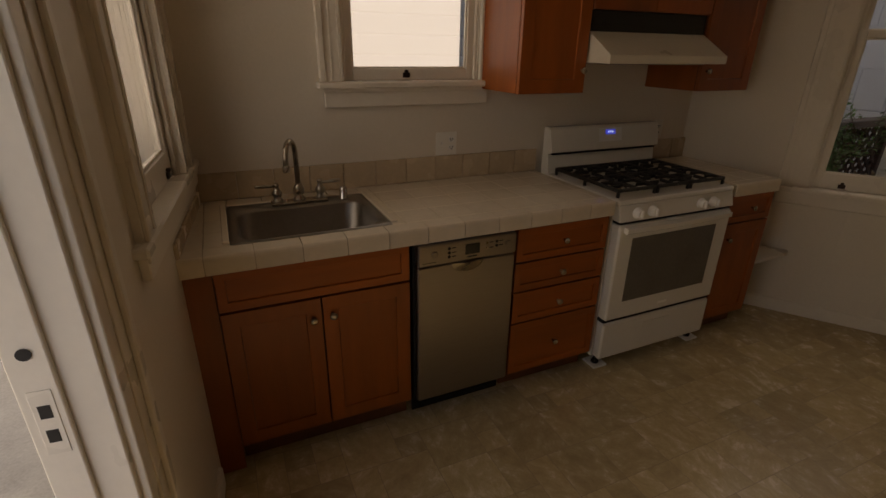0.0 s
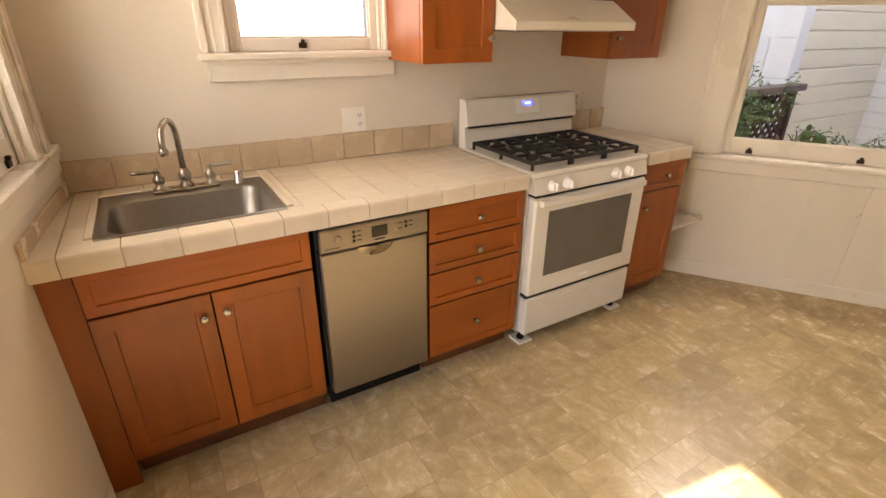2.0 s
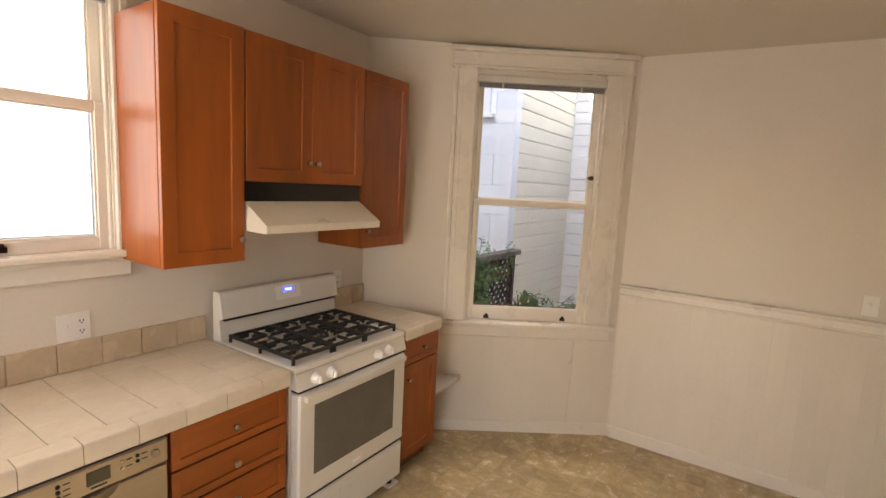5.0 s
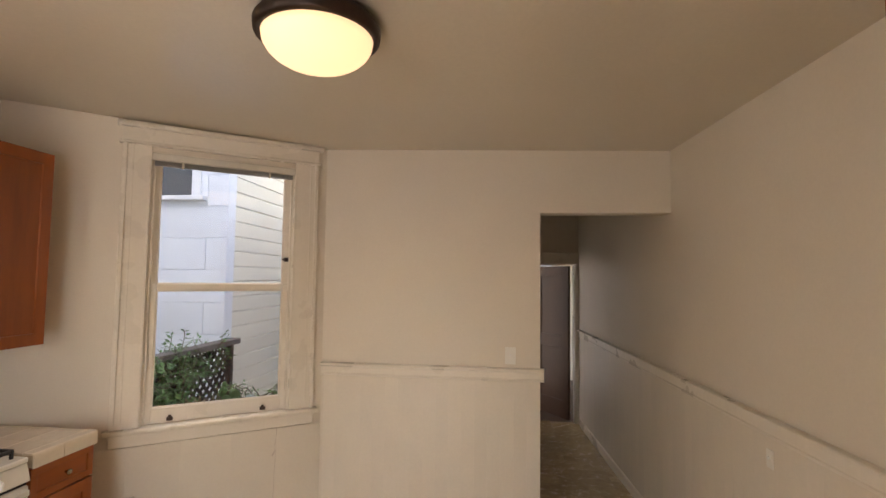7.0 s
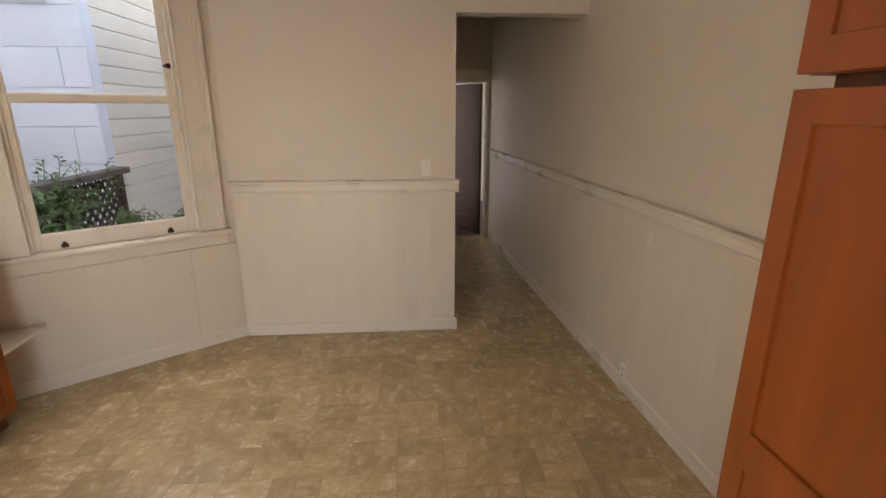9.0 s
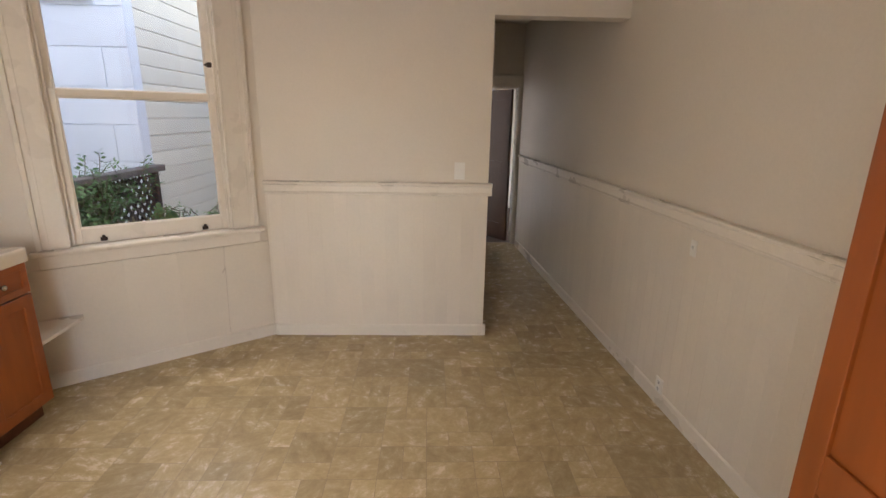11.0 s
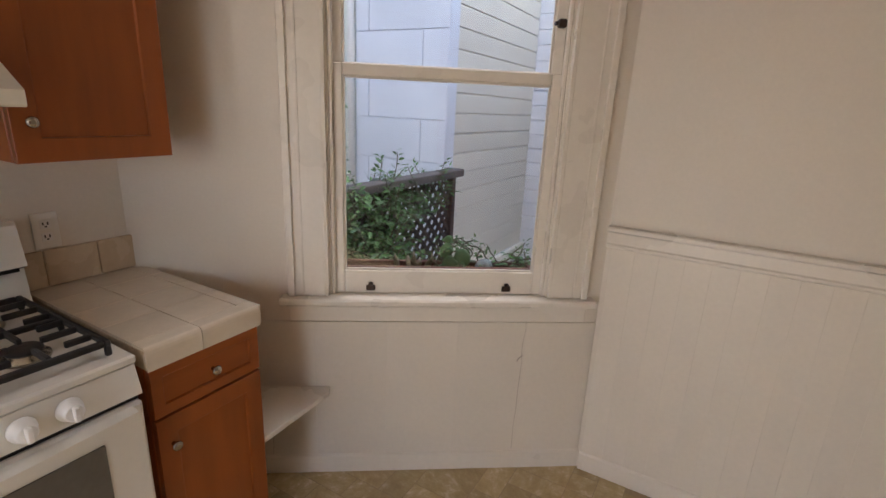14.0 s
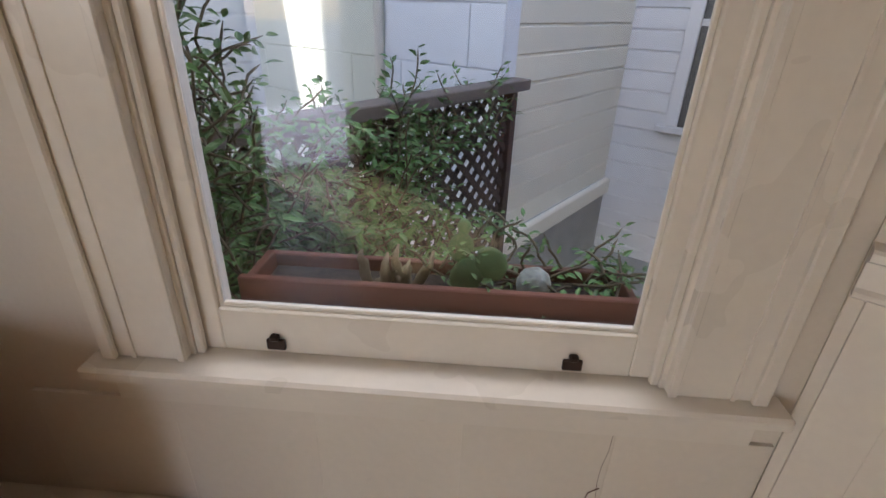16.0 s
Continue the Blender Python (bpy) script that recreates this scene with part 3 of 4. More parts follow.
# ---- counter run ----
def shaker(bm, x0, x1, z0, z1, y, rail=0.05, deep=0.008):
    """A framed door or drawer front facing -y, its face at y."""
    rects = [(0, 0.02), (0, 0.0015), (0.0015, 0), (rail - 0.0015, 0), (rail, 0.001), (rail + 0.002, deep)]
    rings = []
    for d, back in rects:
        rings.append([bm.verts.new((px, y + back, pz)) for px, pz in ((x0 + d, z0 + d), (x1 - d, z0 + d), (x1 - d, z1 - d), (x0 + d, z1 - d))])
    for u, v in zip(rings, rings[1:]):
        for k in range(4):
            bm.faces.new((u[k], u[(k + 1) % 4], v[(k + 1) % 4], v[k]))
    bm.faces.new(rings[-1])
    bm.faces.new(rings[0][::-1])
    return bm


def knob(parent, x, y, z):
    bm = bmesh.new()
    lathe(bm, [(0.006, 0), (0.006, 0.012), (0.012, 0.016), (0.0145, 0.021), (0.012, 0.026), (0.005, 0.028)], (x, y, z), "y", 14)
    part("knob", bm, NICKEL, parent, "brushed nickel knob")


FY = -0.622


def base_cabinet(name, x0, x1, label, fronts, stile_l=0.0):
    c = thing(name, (x0, -0.6, 0), label, "cabinet", group="base cabinets")
    bm = bmesh.new()
    for q in ((x0, x0 + 0.018), (x1 - 0.018, x1)):
        box(bm, *q, FY + 0.021, -0.02, 0.095, 0.838, 0.001)
    box(bm, x0 + 0.018, x1 - 0.018, FY + 0.03, -0.02, 0.095, 0.113, 0.001)
    box(bm, x0 + 0.018, x1 - 0.018, -0.035, -0.02, 0.113, 0.838, 0.001)
    part("body", bm, WOOD, c)
    # black sheet behind the fronts paints the shade seen through their gaps
    part("interior_gap", B(x0 + 0.019, x1 - 0.019, FY + 0.024, FY + 0.028, 0.114, 0.836, 0), GAP, c)
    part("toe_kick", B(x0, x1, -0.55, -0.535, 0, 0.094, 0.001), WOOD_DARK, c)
    if stile_l:
        part("filler_strip", B(x0 - stile_l, x0 - 0.001, FY + 0.012, FY + 0.03, 0.0, 0.838, 0.001), WOOD, c)
    for kind, a, b, z0, z1, kx, kz in fronts:
        rail = 0.055 if kind == "door" else 0.032
        f = part(kind, shaker(bmesh.new(), a, b, z0, z1, FY, rail), WOOD if kind == "door" else WOOD_H, c)
        if kx:
            knob(f, kx, FY, kz)
    return c


base_cabinet("sink_cabinet", 0.495, 1.172, "orange-stained maple sink cabinet with two panel doors",
             [("drawer_front", 0.497, 1.170, 0.687, 0.834, None, None), ("door", 0.497, 0.829, 0.115, 0.678, 0.797, 0.60), ("door", 0.834, 1.170, 0.115, 0.678, 0.868, 0.605)], stile_l=0.095)
base_cabinet("drawer_cabinet", 1.648, 2.132, "orange-stained maple drawer cabinet with four drawers",
             [("drawer_front", 1.65, 2.13, z0, z1, 1.89, (z0 + z1) / 2) for z0, z1 in ((0.676, 0.825), (0.534, 0.668), (0.376, 0.526), (0.105, 0.368))])
base_cabinet("end_cabinet", 2.935, 3.272, "narrow orange-stained maple cabinet beside the stove",
             [("drawer_front", 2.937, 3.27, 0.682, 0.828, 3.11, 0.755), ("door", 2.937, 3.27, 0.105, 0.674, 2.975, 0.59)])


def counter(name, x0, x1, label, hole=None, end=False):
    """A tiled worktop: slab, field tiles, rounded edge tiles and splash tiles, each one a piece."""
    c = thing(name, (x0, -0.3, 0.84), label, "countertop")
    bm = bmesh.new()
    F, zt = -0.642, TOP - 0.008
    if hole:
        box(bm, x0, hole[0] + 0.006, F + 0.006, 0, 0.84, zt, 0)
        box(bm, hole[1] - 0.006, x1, F + 0.006, 0, 0.84, zt, 0)
        box(bm, hole[0] + 0.006, hole[1] - 0.006, F + 0.006, hole[2] + 0.006, 0.84, zt, 0)
        box(bm, hole[0] + 0.006, hole[1] - 0.006, hole[3] - 0.006, 0, 0.84, zt, 0)
    else:
        box(bm, x0, x1 - (0.006 if end else 0), F + 0.006, 0, 0.84, zt, 0)
    part("slab", bm, GROUT, c)
    g = 0.0024
    xs = [x0]
    x = 1.18 if hole else x0
    if hole:
        xs += [x0 + 0.075, hole[0]]
        k = hole[0] + 0.14
        while k < hole[1] - 0.05:
            xs.append(k)
            k += 0.14
        xs += [hole[1], 1.18]
    while x + 0.152 < x1 - 0.03:
        x += 0.152
        xs.append(x)
    xs.append(x1)
    ys = [-0.585, -0.44, -0.29, -0.14, 0.0]
    if hole:
        ys = [-0.565, -0.42, -0.27, -0.125, 0.0]
    for a, b in zip(xs, xs[1:]):
        cx = (a + b) / 2
        for p, q in zip(ys, ys[1:]):
            cy = (p + q) / 2
            if hole and hole[0] < cx < hole[1] and hole[2] - 0.001 < cy < hole[3]:
                continue
            piece("tile", (b - a - g, q - p - g, 0.009), 0.0016, TILE, c, (cx, cy, TOP - 0.0045))
    # rounded edge tiles along the front
    step, a, edge = 0.152, x0, -0.585 if not hole else -0.565
    cuts = [x0, x0 + 0.075] if hole else [x0]
    while cuts[-1] + step < x1 - 0.05:
        cuts.append(cuts[-1] + step)
    cuts.append(x1)
    for a, b in zip(cuts, cuts[1:]):
        w = round(b - a - g, 4)
        key = ("edge", w, edge)
        if key not in MESHES:
            prof = [(edge - g, TOP), (F + 0.012, TOP), (F + 0.005, TOP - 0.003), (F + 0.0015, TOP - 0.009), (F, TOP - 0.018), (F, 0.836), (F + 0.006, 0.836), (F + 0.006, TOP - 0.008), (edge - g, TOP - 0.008)]
            bm = prism(bmesh.new(), [(y - edge, z - TOP) for y, z in prof], -w / 2, w / 2)
            me = bpy.data.meshes.new("edge_tile")
            bm.to_mesh(me)
            bm.free()
            me.materials.append(TILE)
            MESHES[key] = me
        ob = new("edge_tile", MESHES[key])
        ob.parent = c
        ob.location = Vector(((a + b) / 2, edge, TOP)) - ORIGIN[c.name]
    if end:
        for p, q in zip([F + 0.004] + ys, ys):
            piece("edge_tile", (0.011, q - p - g, 0.062), 0.004, TILE, c, (x1 + 0.002, (p + q) / 2, TOP - 0.0318))
    # splash
    for a, b in zip(xs_splash(x0, x1), xs_splash(x0, x1)[1:]):
        piece("splash_tile", (b - a - g, 0.012, 0.118), 0.003, SPLASH, c, ((a + b) / 2, -0.006, TOP + 0.0605))
    return c


def xs_splash(x0, x1):
    out = [x0]
    k = x0 + 0.06
    while k < x1 - 0.04:
        out.append(k)
        k += 0.153
    return out + [x1]


counter("tiled_counter", 0.405, 2.135, "cream ceramic tiled worktop with rounded edge and tan splashback", SINK)
counter("tiled_end_counter", 2.925, 3.268, "short cream tiled worktop beside the stove", None, True)
wsplash = thing("side_splash", (-0.3, 0, TOP), "tan tiles along the side wall above the worktop", "splashback", kind="structure", m=WEST)
for k in range(4):
    piece("splash_tile", (0.15, 0.012, 0.05), 0.003, SPLASH, wsplash, (-0.56 + k * 0.153, -0.006, TOP + 0.027))


def sink():
    s = thing("kitchen_sink", (0.85, -0.35, TOP), "stainless steel drop-in sink with a single deep bowl", "sink")
    x0, x1, y0, y1 = SINK
    bm = bmesh.new()

    def ring(a, b, p, q, r, z, n=6):
        out = []
        for cx, cy, st in ((b - r, q - r, 0), (a + r, q - r, 90), (a + r, p + r, 180), (b - r, p + r, 270)):
            for k in range(n + 1):
                t = radians(st + 90 * k / n)
                out.append(bm.verts.new((cx + r * math.cos(t), cy + r * math.sin(t), z)))
        return out

    rings = [ring(x0 - 0.003, x1 + 0.003, y0 - 0.003, y1 + 0.003, 0.012, TOP + 0.001), ring(x0 + 0.004, x1 - 0.004, y0 + 0.004, y1 - 0.004, 0.012, TOP + 0.006),
             ring(x0 + 0.012, x1 - 0.012, y0 + 0.012, y1 - 0.012, 0.012, TOP + 0.003),
             ring(x0 + 0.026, x1 - 0.026, y0 + 0.018, y1 - 0.08, 0.075, TOP + 0.002), ring(x0 + 0.032, x1 - 0.032, y0 + 0.024, y1 - 0.086, 0.073, TOP - 0.008),
             ring(x0 + 0.045, x1 - 0.045, y0 + 0.036, y1 - 0.1, 0.07, TOP - 0.15), ring(x0 + 0.085, x1 - 0.085, y0 + 0.08, y1 - 0.135, 0.06, TOP - 0.178),
             ring(x0 + 0.25, x1 - 0.25, y0 + 0.16, y1 - 0.2, 0.03, TOP - 0.183)]
    for u, v in zip(rings, rings[1:]):
        for k in range(len(u)):
            j = (k + 1) % len(u)
            f = bm.faces.new((u[k], u[j], v[j], v[k]))
            f.smooth = True
    bm.faces.new(rings[-1])
    part("basin", bm, SINK_STEEL, s)
    dr = bmesh.new()
    lathe(dr, [(0.042, 0), (0.042, 0.003), (0.03, 0.004), (0.028, 0.001)], (0.845, -0.37, TOP - 0.1835), "z", 20)
    part("drain", dr, CHROME, s, "chrome drain")


sink()
border = thing("sink_border", (0.845, -0.345, TOP), "rounded cream tile border around the sink", "tile border")
bx0, bx1, by0, by1 = SINK
for a, b, p, q in ((bx0 - 0.026, bx0 - 0.0035, by0 + 0.022, by1 + 0.026), (bx1 + 0.0035, bx1 + 0.026, by0 + 0.022, by1 + 0.026), (bx0 - 0.003, bx1 + 0.003, by1 + 0.0035, by1 + 0.026)):
    part("border_tile", B(a, b, p, q, TOP - 0.004, TOP + 0.008, 0.006), TILE, border)


def faucet():
    f = thing("kitchen_faucet", (0.85, -0.165, TOP), "brushed nickel gooseneck faucet with two lever handles", "faucet")
    z, y = TOP + 0.003, -0.167
    bm = B(0.735, 0.965, y - 0.026, y + 0.026, z, z + 0.014, 0.006)
    part("base_plate", bm, NICKEL, f)
    bm = lathe(bmesh.new(), [(0.026, 0), (0.024, 0.012), (0.017, 0.02), (0.022, 0.035), (0.024, 0.05), (0.017, 0.062), (0.013, 0.072)], (0.85, y, z + 0.012))
    pts = [(0.85, y, z + 0.08), (0.85, y, z + 0.205)]
    for k in range(1, 11):
        a = radians(180 * k / 10)
        pts.append((0.85 - 0.026 * (1 - math.cos(a)), y - 0.056 * (1 - math.cos(a)), z + 0.205 + 0.062 * math.sin(a)))
    pts.append((0.797, y - 0.114, z + 0.18))
    tube(bm, pts, 0.0105, 12)
    part("spout", bm, NICKEL, f)
    bm = lathe(bmesh.new(), [(0.013, 0), (0.0145, 0.005), (0.0145, 0.02), (0.012, 0.026)], (0.797, y - 0.114, z + 0.16))
    part("aerator", bm, NICKEL, f)
    for hx, sgn in ((0.762, -1), (0.938, 1)):
        bm = lathe(bmesh.new(), [(0.022, 0), (0.02, 0.012), (0.014, 0.018), (0.02, 0.03), (0.021, 0.042), (0.013, 0.052), (0.009, 0.066), (0.012, 0.072), (0.008, 0.08)], (hx, y, z + 0.012), "z", 16)
        tube(bm, [(hx, y, z + 0.08), (hx + sgn * 0.03, y - 0.008, z + 0.082), (hx + sgn * 0.055, y - 0.014, z + 0.086), (hx + sgn * 0.083, y - 0.02, z + 0.088)], [0.006, 0.0055, 0.008, 0.006], 10)
        part("lever_handle", bm, NICKEL, f)


faucet()
gap_cap = thing("air_gap_cap", (1.035, -0.17, TOP), "small chrome dishwasher air gap cap beside the faucet", "air gap")
part("cap", lathe(bmesh.new(), [(0.021, 0), (0.021, 0.004), (0.017, 0.006), (0.0175, 0.045), (0.015, 0.052), (0.008, 0.054)], (1.035, -0.17, TOP + 0.003)), CHROME, gap_cap)


def dishwasher():
    d = thing("dishwasher", (1.41, -0.4, 0), "narrow stainless steel dishwasher with a button panel", "dishwasher")
    x0, x1, y = 1.197, 1.632, -0.637
    part("body", B(x0 - 0.006, x1 + 0.006, -0.60, -0.03, 0.09, 0.836, 0.002), GAP, d, "black dishwasher body")
    part("toe_panel", B(x0, x1, -0.56, -0.545, 0.0, 0.09, 0.002), BLACK, d, "black toe panel")
    part("door", B(x0, x1, y, -0.6005, 0.105, 0.733, 0.006), STEEL, d)
    p = part("control_panel", B(x0, x1, y - 0.006, -0.6005, 0.737, 0.826, 0.006), STEEL, d)
    yy = y - 0.0085
    part("display", B(1.395, 1.458, yy, y - 0.005, 0.765, 0.808, 0.001), BLACK, p, "black display")
    part("lettering", B(1.405, 1.448, yy + 0.002, y - 0.005, 0.752, 0.758, 0), GAP, p)
    part("lettering", B(1.215, 1.27, yy + 0.002, y - 0.005, 0.752, 0.755, 0), GAP, p)
    for bx, bz in ((1.325, 0.802), (1.325, 0.784), (1.325, 0.767), (1.535, 0.802), (1.535, 0.784), (1.49, 0.802), (1.49, 0.78)):
        bm = lathe(bmesh.new(), [(0.006, 0), (0.006, 0.003), (0.004, 0.004)], (bx, y - 0.006, bz), "y", 10)
        part("button", bm, GAP if bx in (1.325, 1.535) else NICKEL, p)
        part("marking", B(bx + 0.012, bx + 0.03, yy + 0.002, y - 0.005, bz - 0.002, bz + 0.002, 0), GAP, p)
    for bx in (1.265, 1.59):
        part("button", lathe(bmesh.new(), [(0.014, 0), (0.013, 0.004), (0.01, 0.005)], (bx, y - 0.006, 0.785), "y", 16), STEEL, p)
    bm = bmesh.new()
    n = 14
    vs = [bm.verts.new((1.41 + 0.07 * math.cos(math.pi + math.pi * k / n), y - 0.0008, 0.733 + 0.042 * math.sin(math.pi + math.pi * k / n))) for k in range(n + 1)]
    ctr = bm.verts.new((1.41, y - 0.018, 0.7335))
    for k in range(n):
        bm.faces.new((vs[k], vs[k + 1], ctr)).smooth = True
    part("handle_scoop", bm, NICKEL, d, "curved handle recess")


dishwasher()


def stove():
    s = thing("gas_stove", (2.52, -0.35, 0), "white enamel gas range with black iron grates", "stove")
    x0, x1, f = 2.162, 2.902, -0.645
    part("body", B(x0, x1, -0.60, -0.03, 0.055, 0.872, 0.004), ENAMEL, s)
    top = B(x0 - 0.004, x1 + 0.004, f + 0.005, -0.03, 0.8725, 0.897, 0.008)
    part("cooktop", top, ENAMEL, s)
    part("front_panel", prism(bmesh.new(), [(f + 0.008, 0.872), (f - 0.012, 0.80), (-0.6005, 0.80), (-0.6005, 0.872)], x0 + 0.002, x1 - 0.002), ENAMEL, s)
    part("vent_gap", B(x0 + 0.008, x1 - 0.008, f - 0.002, -0.601, 0.785, 0.7995, 0.001), GAP, s, "black vent gap under the control panel")
    d = part("oven_door", B(x0 + 0.004, x1 - 0.004, f - 0.014, -0.6005, 0.287, 0.784, 0.008), ENAMEL, s)
    part("oven_window", B(x0 + 0.09, x1 - 0.10, f - 0.0175, f - 0.013, 0.385, 0.715, 0.002), OVEN_GLASS, d, "dark glass oven window")
    bm = bmesh.new()
    hx = [x0 + 0.03 + (x1 - x0 - 0.06) * k / 10 for k in range(11)]
    for k in range(10):
        b0 = 0.012 * math.sin(math.pi * k / 10)
        b1 = 0.012 * math.sin(math.pi * (k + 1) / 10)
        vs = [bm.verts.new((hx[i], yy, zz)) for i, bb in ((k, b0), (k + 1, b1)) for yy, zz in ((f - 0.014, 0.778), (f - 0.04 - bb, 0.774), (f - 0.04 - bb, 0.752), (f - 0.03 - bb, 0.746), (f - 0.014, 0.752))]
        for j in range(5):
            jj = (j + 1) % 5
            bm.faces.new((vs[j], vs[jj], vs[5 + jj], vs[5 + j]))
        if k in (0, 9):
            bm.faces.new(vs[:5] if k == 0 else vs[5:])
    bmesh.ops.remove_doubles(bm, verts=bm.verts[:], dist=0.0005)
    bmesh.ops.recalc_face_normals(bm, faces=bm.faces[:])
    part("handle", bm, ENAMEL, d)
    part("badge", B(2.50, 2.56, f - 0.0155, f - 0.0138, 0.322, 0.336, 0.0006), PLATE, d, "small oval badge")
    part("door_gap", B(x0 + 0.006, x1 - 0.006, f, -0.601, 0.270, 0.2865, 0.001), GAP, s)
    w = part("storage_drawer", B(x0 + 0.004, x1 - 0.004, f - 0.01, -0.6005, 0.062, 0.269, 0.008), ENAMEL, s)
    part("drawer_grip", B(2.42, 2.62, f - 0.0135, f - 0.0095, 0.205, 0.228, 0.004), ENAMEL, w)
    for lx in (x0 + 0.035, x1 - 0.045):
        part("foot", lathe(bmesh.new(), [(0.02, 0), (0.02, 0.012), (0.012, 0.014), (0.012, 0.045)], (lx, -0.60, 0.0125)), BLACK, s)
        part("foot", lathe(bmesh.new(), [(0.02, 0), (0.02, 0.012), (0.012, 0.014), (0.012, 0.045)], (lx, -0.10, 0.0125)), BLACK, s)
    for kx in (2.262, 2.352, 2.668, 2.752):
        bm = lathe(bmesh.new(), [(0.027, 0), (0.0265, 0.006), (0.0215, 0.01), (0.02, 0.026), (0.017, 0.029)], (kx, f - 0.004, 0.835), "y", 18)
        k = part("burner_knob", bm, KNOB, s, "white plastic burner knob")
        part("grip", B(kx - 0.006, kx + 0.006, f - 0.044, f - 0.032, 0.817, 0.853, 0.003), KNOB, k)
    # back guard
    g = part("back_guard", prism(bmesh.new(), [(-0.095, 0.898), (-0.082, 1.0), (-0.112, 1.012), (-0.085, 1.128), (-0.075, 1.138), (-0.03, 1.138), (-0.03, 0.898)], x0 - 0.002, x1 + 0.006), ENAMEL, s)
    part("guard_gap", B(x0 + 0.012, x1 - 0.012, -0.1055, -0.083, 0.998, 1.009, 0.001), GAP, g, "black gap line")
    tilt = lambda z: -0.112 + (z - 1.012) * 0.027 / 0.116
    c = part("clock_panel", prism(bmesh.new(), [(tilt(z) - o, z) for z, o in ((1.052, 0.0015), (1.122, 0.0015), (1.122, -0.002), (1.052, -0.002))], 2.475, 2.635), KNOB, g)
    part("clock_display", prism(bmesh.new(), [(tilt(z) - o, z) for z, o in ((1.088, 0.003), (1.114, 0.003), (1.114, 0.001), (1.088, 0.001))], 2.52, 2.59), DISPLAY, c, "blue lit clock display")
    digits = bmesh.new()
    for k, dx in enumerate((2.538, 2.552, 2.566)):
        box(digits, dx, dx + 0.004, tilt(1.1) - 0.0042, tilt(1.1) - 0.003, 1.094, 1.108, 0)
        box(digits, dx, dx + 0.009, tilt(1.1) - 0.0042, tilt(1.1) - 0.003, 1.1, 1.103, 0)
    part("clock_digits", digits, glowing("digit_glow", (0.5, 0.7, 1.0), 0.65), c)
    for bx, bz in ((2.498, 1.108), (2.498, 1.09), (2.61, 1.108), (2.61, 1.09), (2.53, 1.068), (2.575, 1.068)):
        part("clock_button", prism(bmesh.new(), [(tilt(z) - o, z) for z, o in ((bz - 0.004, 0.003), (bz + 0.004, 0.003), (bz + 0.004, 0.001), (bz - 0.004, 0.001))], bx - 0.009, bx + 0.009), PLATE, c)
    # burners and grates
    for bx in (2.30, 2.525, 2.755):
        for by in ((-0.46, -0.2) if bx != 2.525 else (-0.33,)):
            b = part("burner", lathe(bmesh.new(), [(0.05, 0), (0.05, 0.008), (0.035, 0.012), (0.035, 0.018)], (bx, by, 0.8972), "z", 20), NICKEL, s)
            part("burner_cap", lathe(bmesh.new(), [(0.036, 0), (0.038, 0.004), (0.034, 0.009), (0.01, 0.011)], (bx, by, 0.9155), "z", 20), IRON, b)
    for a, b in ((2.18, 2.415), (2.42, 2.632), (2.637, 2.875)):
        bm = bmesh.new()
        y0, y1, z0, z1 = -0.60, -0.125, 0.921, 0.937
        r = 0.007
        for q in ((a, a + 2 * r, y0, y1), (b - 2 * r, b, y0, y1), (a + 2 * r, b - 2 * r, y0, y0 + 2 * r), (a + 2 * r, b - 2 * r, y1 - 2 * r, y1), (a + 2 * r, b - 2 * r, -0.37, -0.356)):
            box(bm, *q, z0, z1, 0.003)
        m = (a + b) / 2
        for k in range(6):
            y = y0 + 0.065 + k * 0.07
            reach = 0.075 if k in (1, 4) else 0.055
            box(bm, a + 2 * r, a + 2 * r + reach, y - 0.005, y + 0.005, z0 + 0.002, z1 + 0.002, 0.002)
            box(bm, b - 2 * r - reach, b - 2 * r, y - 0.005, y + 0.005, z0 + 0.002, z1 + 0.002, 0.002)
        for p, q in ((y0 + 2 * r, y0 + 0.09), (-0.44, -0.37), (-0.356, -0.28), (y1 - 0.085, y1 - 2 * r)):
            box(bm, m - 0.005, m + 0.005, p, q, z0 + 0.002, z1 + 0.002, 0.002)
        for lx in (a + 0.007, b - 0.007):
            for ly in (y0 + 0.007, y1 - 0.007, -0.363):
                box(bm, lx - 0.006, lx + 0.006, ly - 0.006, ly + 0.006, 0.897, z0 + 0.001, 0.001)
        part("grate", bm, IRON, s, "black cast iron grate")
    return s


stove()
for lx in (2.17, 2.83):
    solid("levelling_block", B(lx - 0.01, lx + 0.075, -0.64, -0.55, 0.0, 0.012, 0.002), PLATE, "flat white block under a stove foot", "block", group="stove feet blocks")


# ---- wall cabinets and hood ----
def wall_cabinet(x0, x1, z0, z1, doors, label):
    c = thing("wall_cabinet", (x0, 0, z0), label, "cabinet", group="wall cabinets")
    part("body", B(x0, x1, -0.328, 0.002, z0, z1, 0.002), WOOD, c)
    # black sheet around the doors, painted in for the shade of their gaps
    part("interior_gap", B(x0 + 0.004, x1 - 0.004, -0.332, -0.3285, z0 + 0.004, z1 - 0.004, 0), GAP, c)
    for a, b, kx, kz in doors:
        d = part("door", shaker(bmesh.new(), a, b, z0, z1, -0.353, 0.058), WOOD, c)
        knob(d, kx, -0.353, kz)


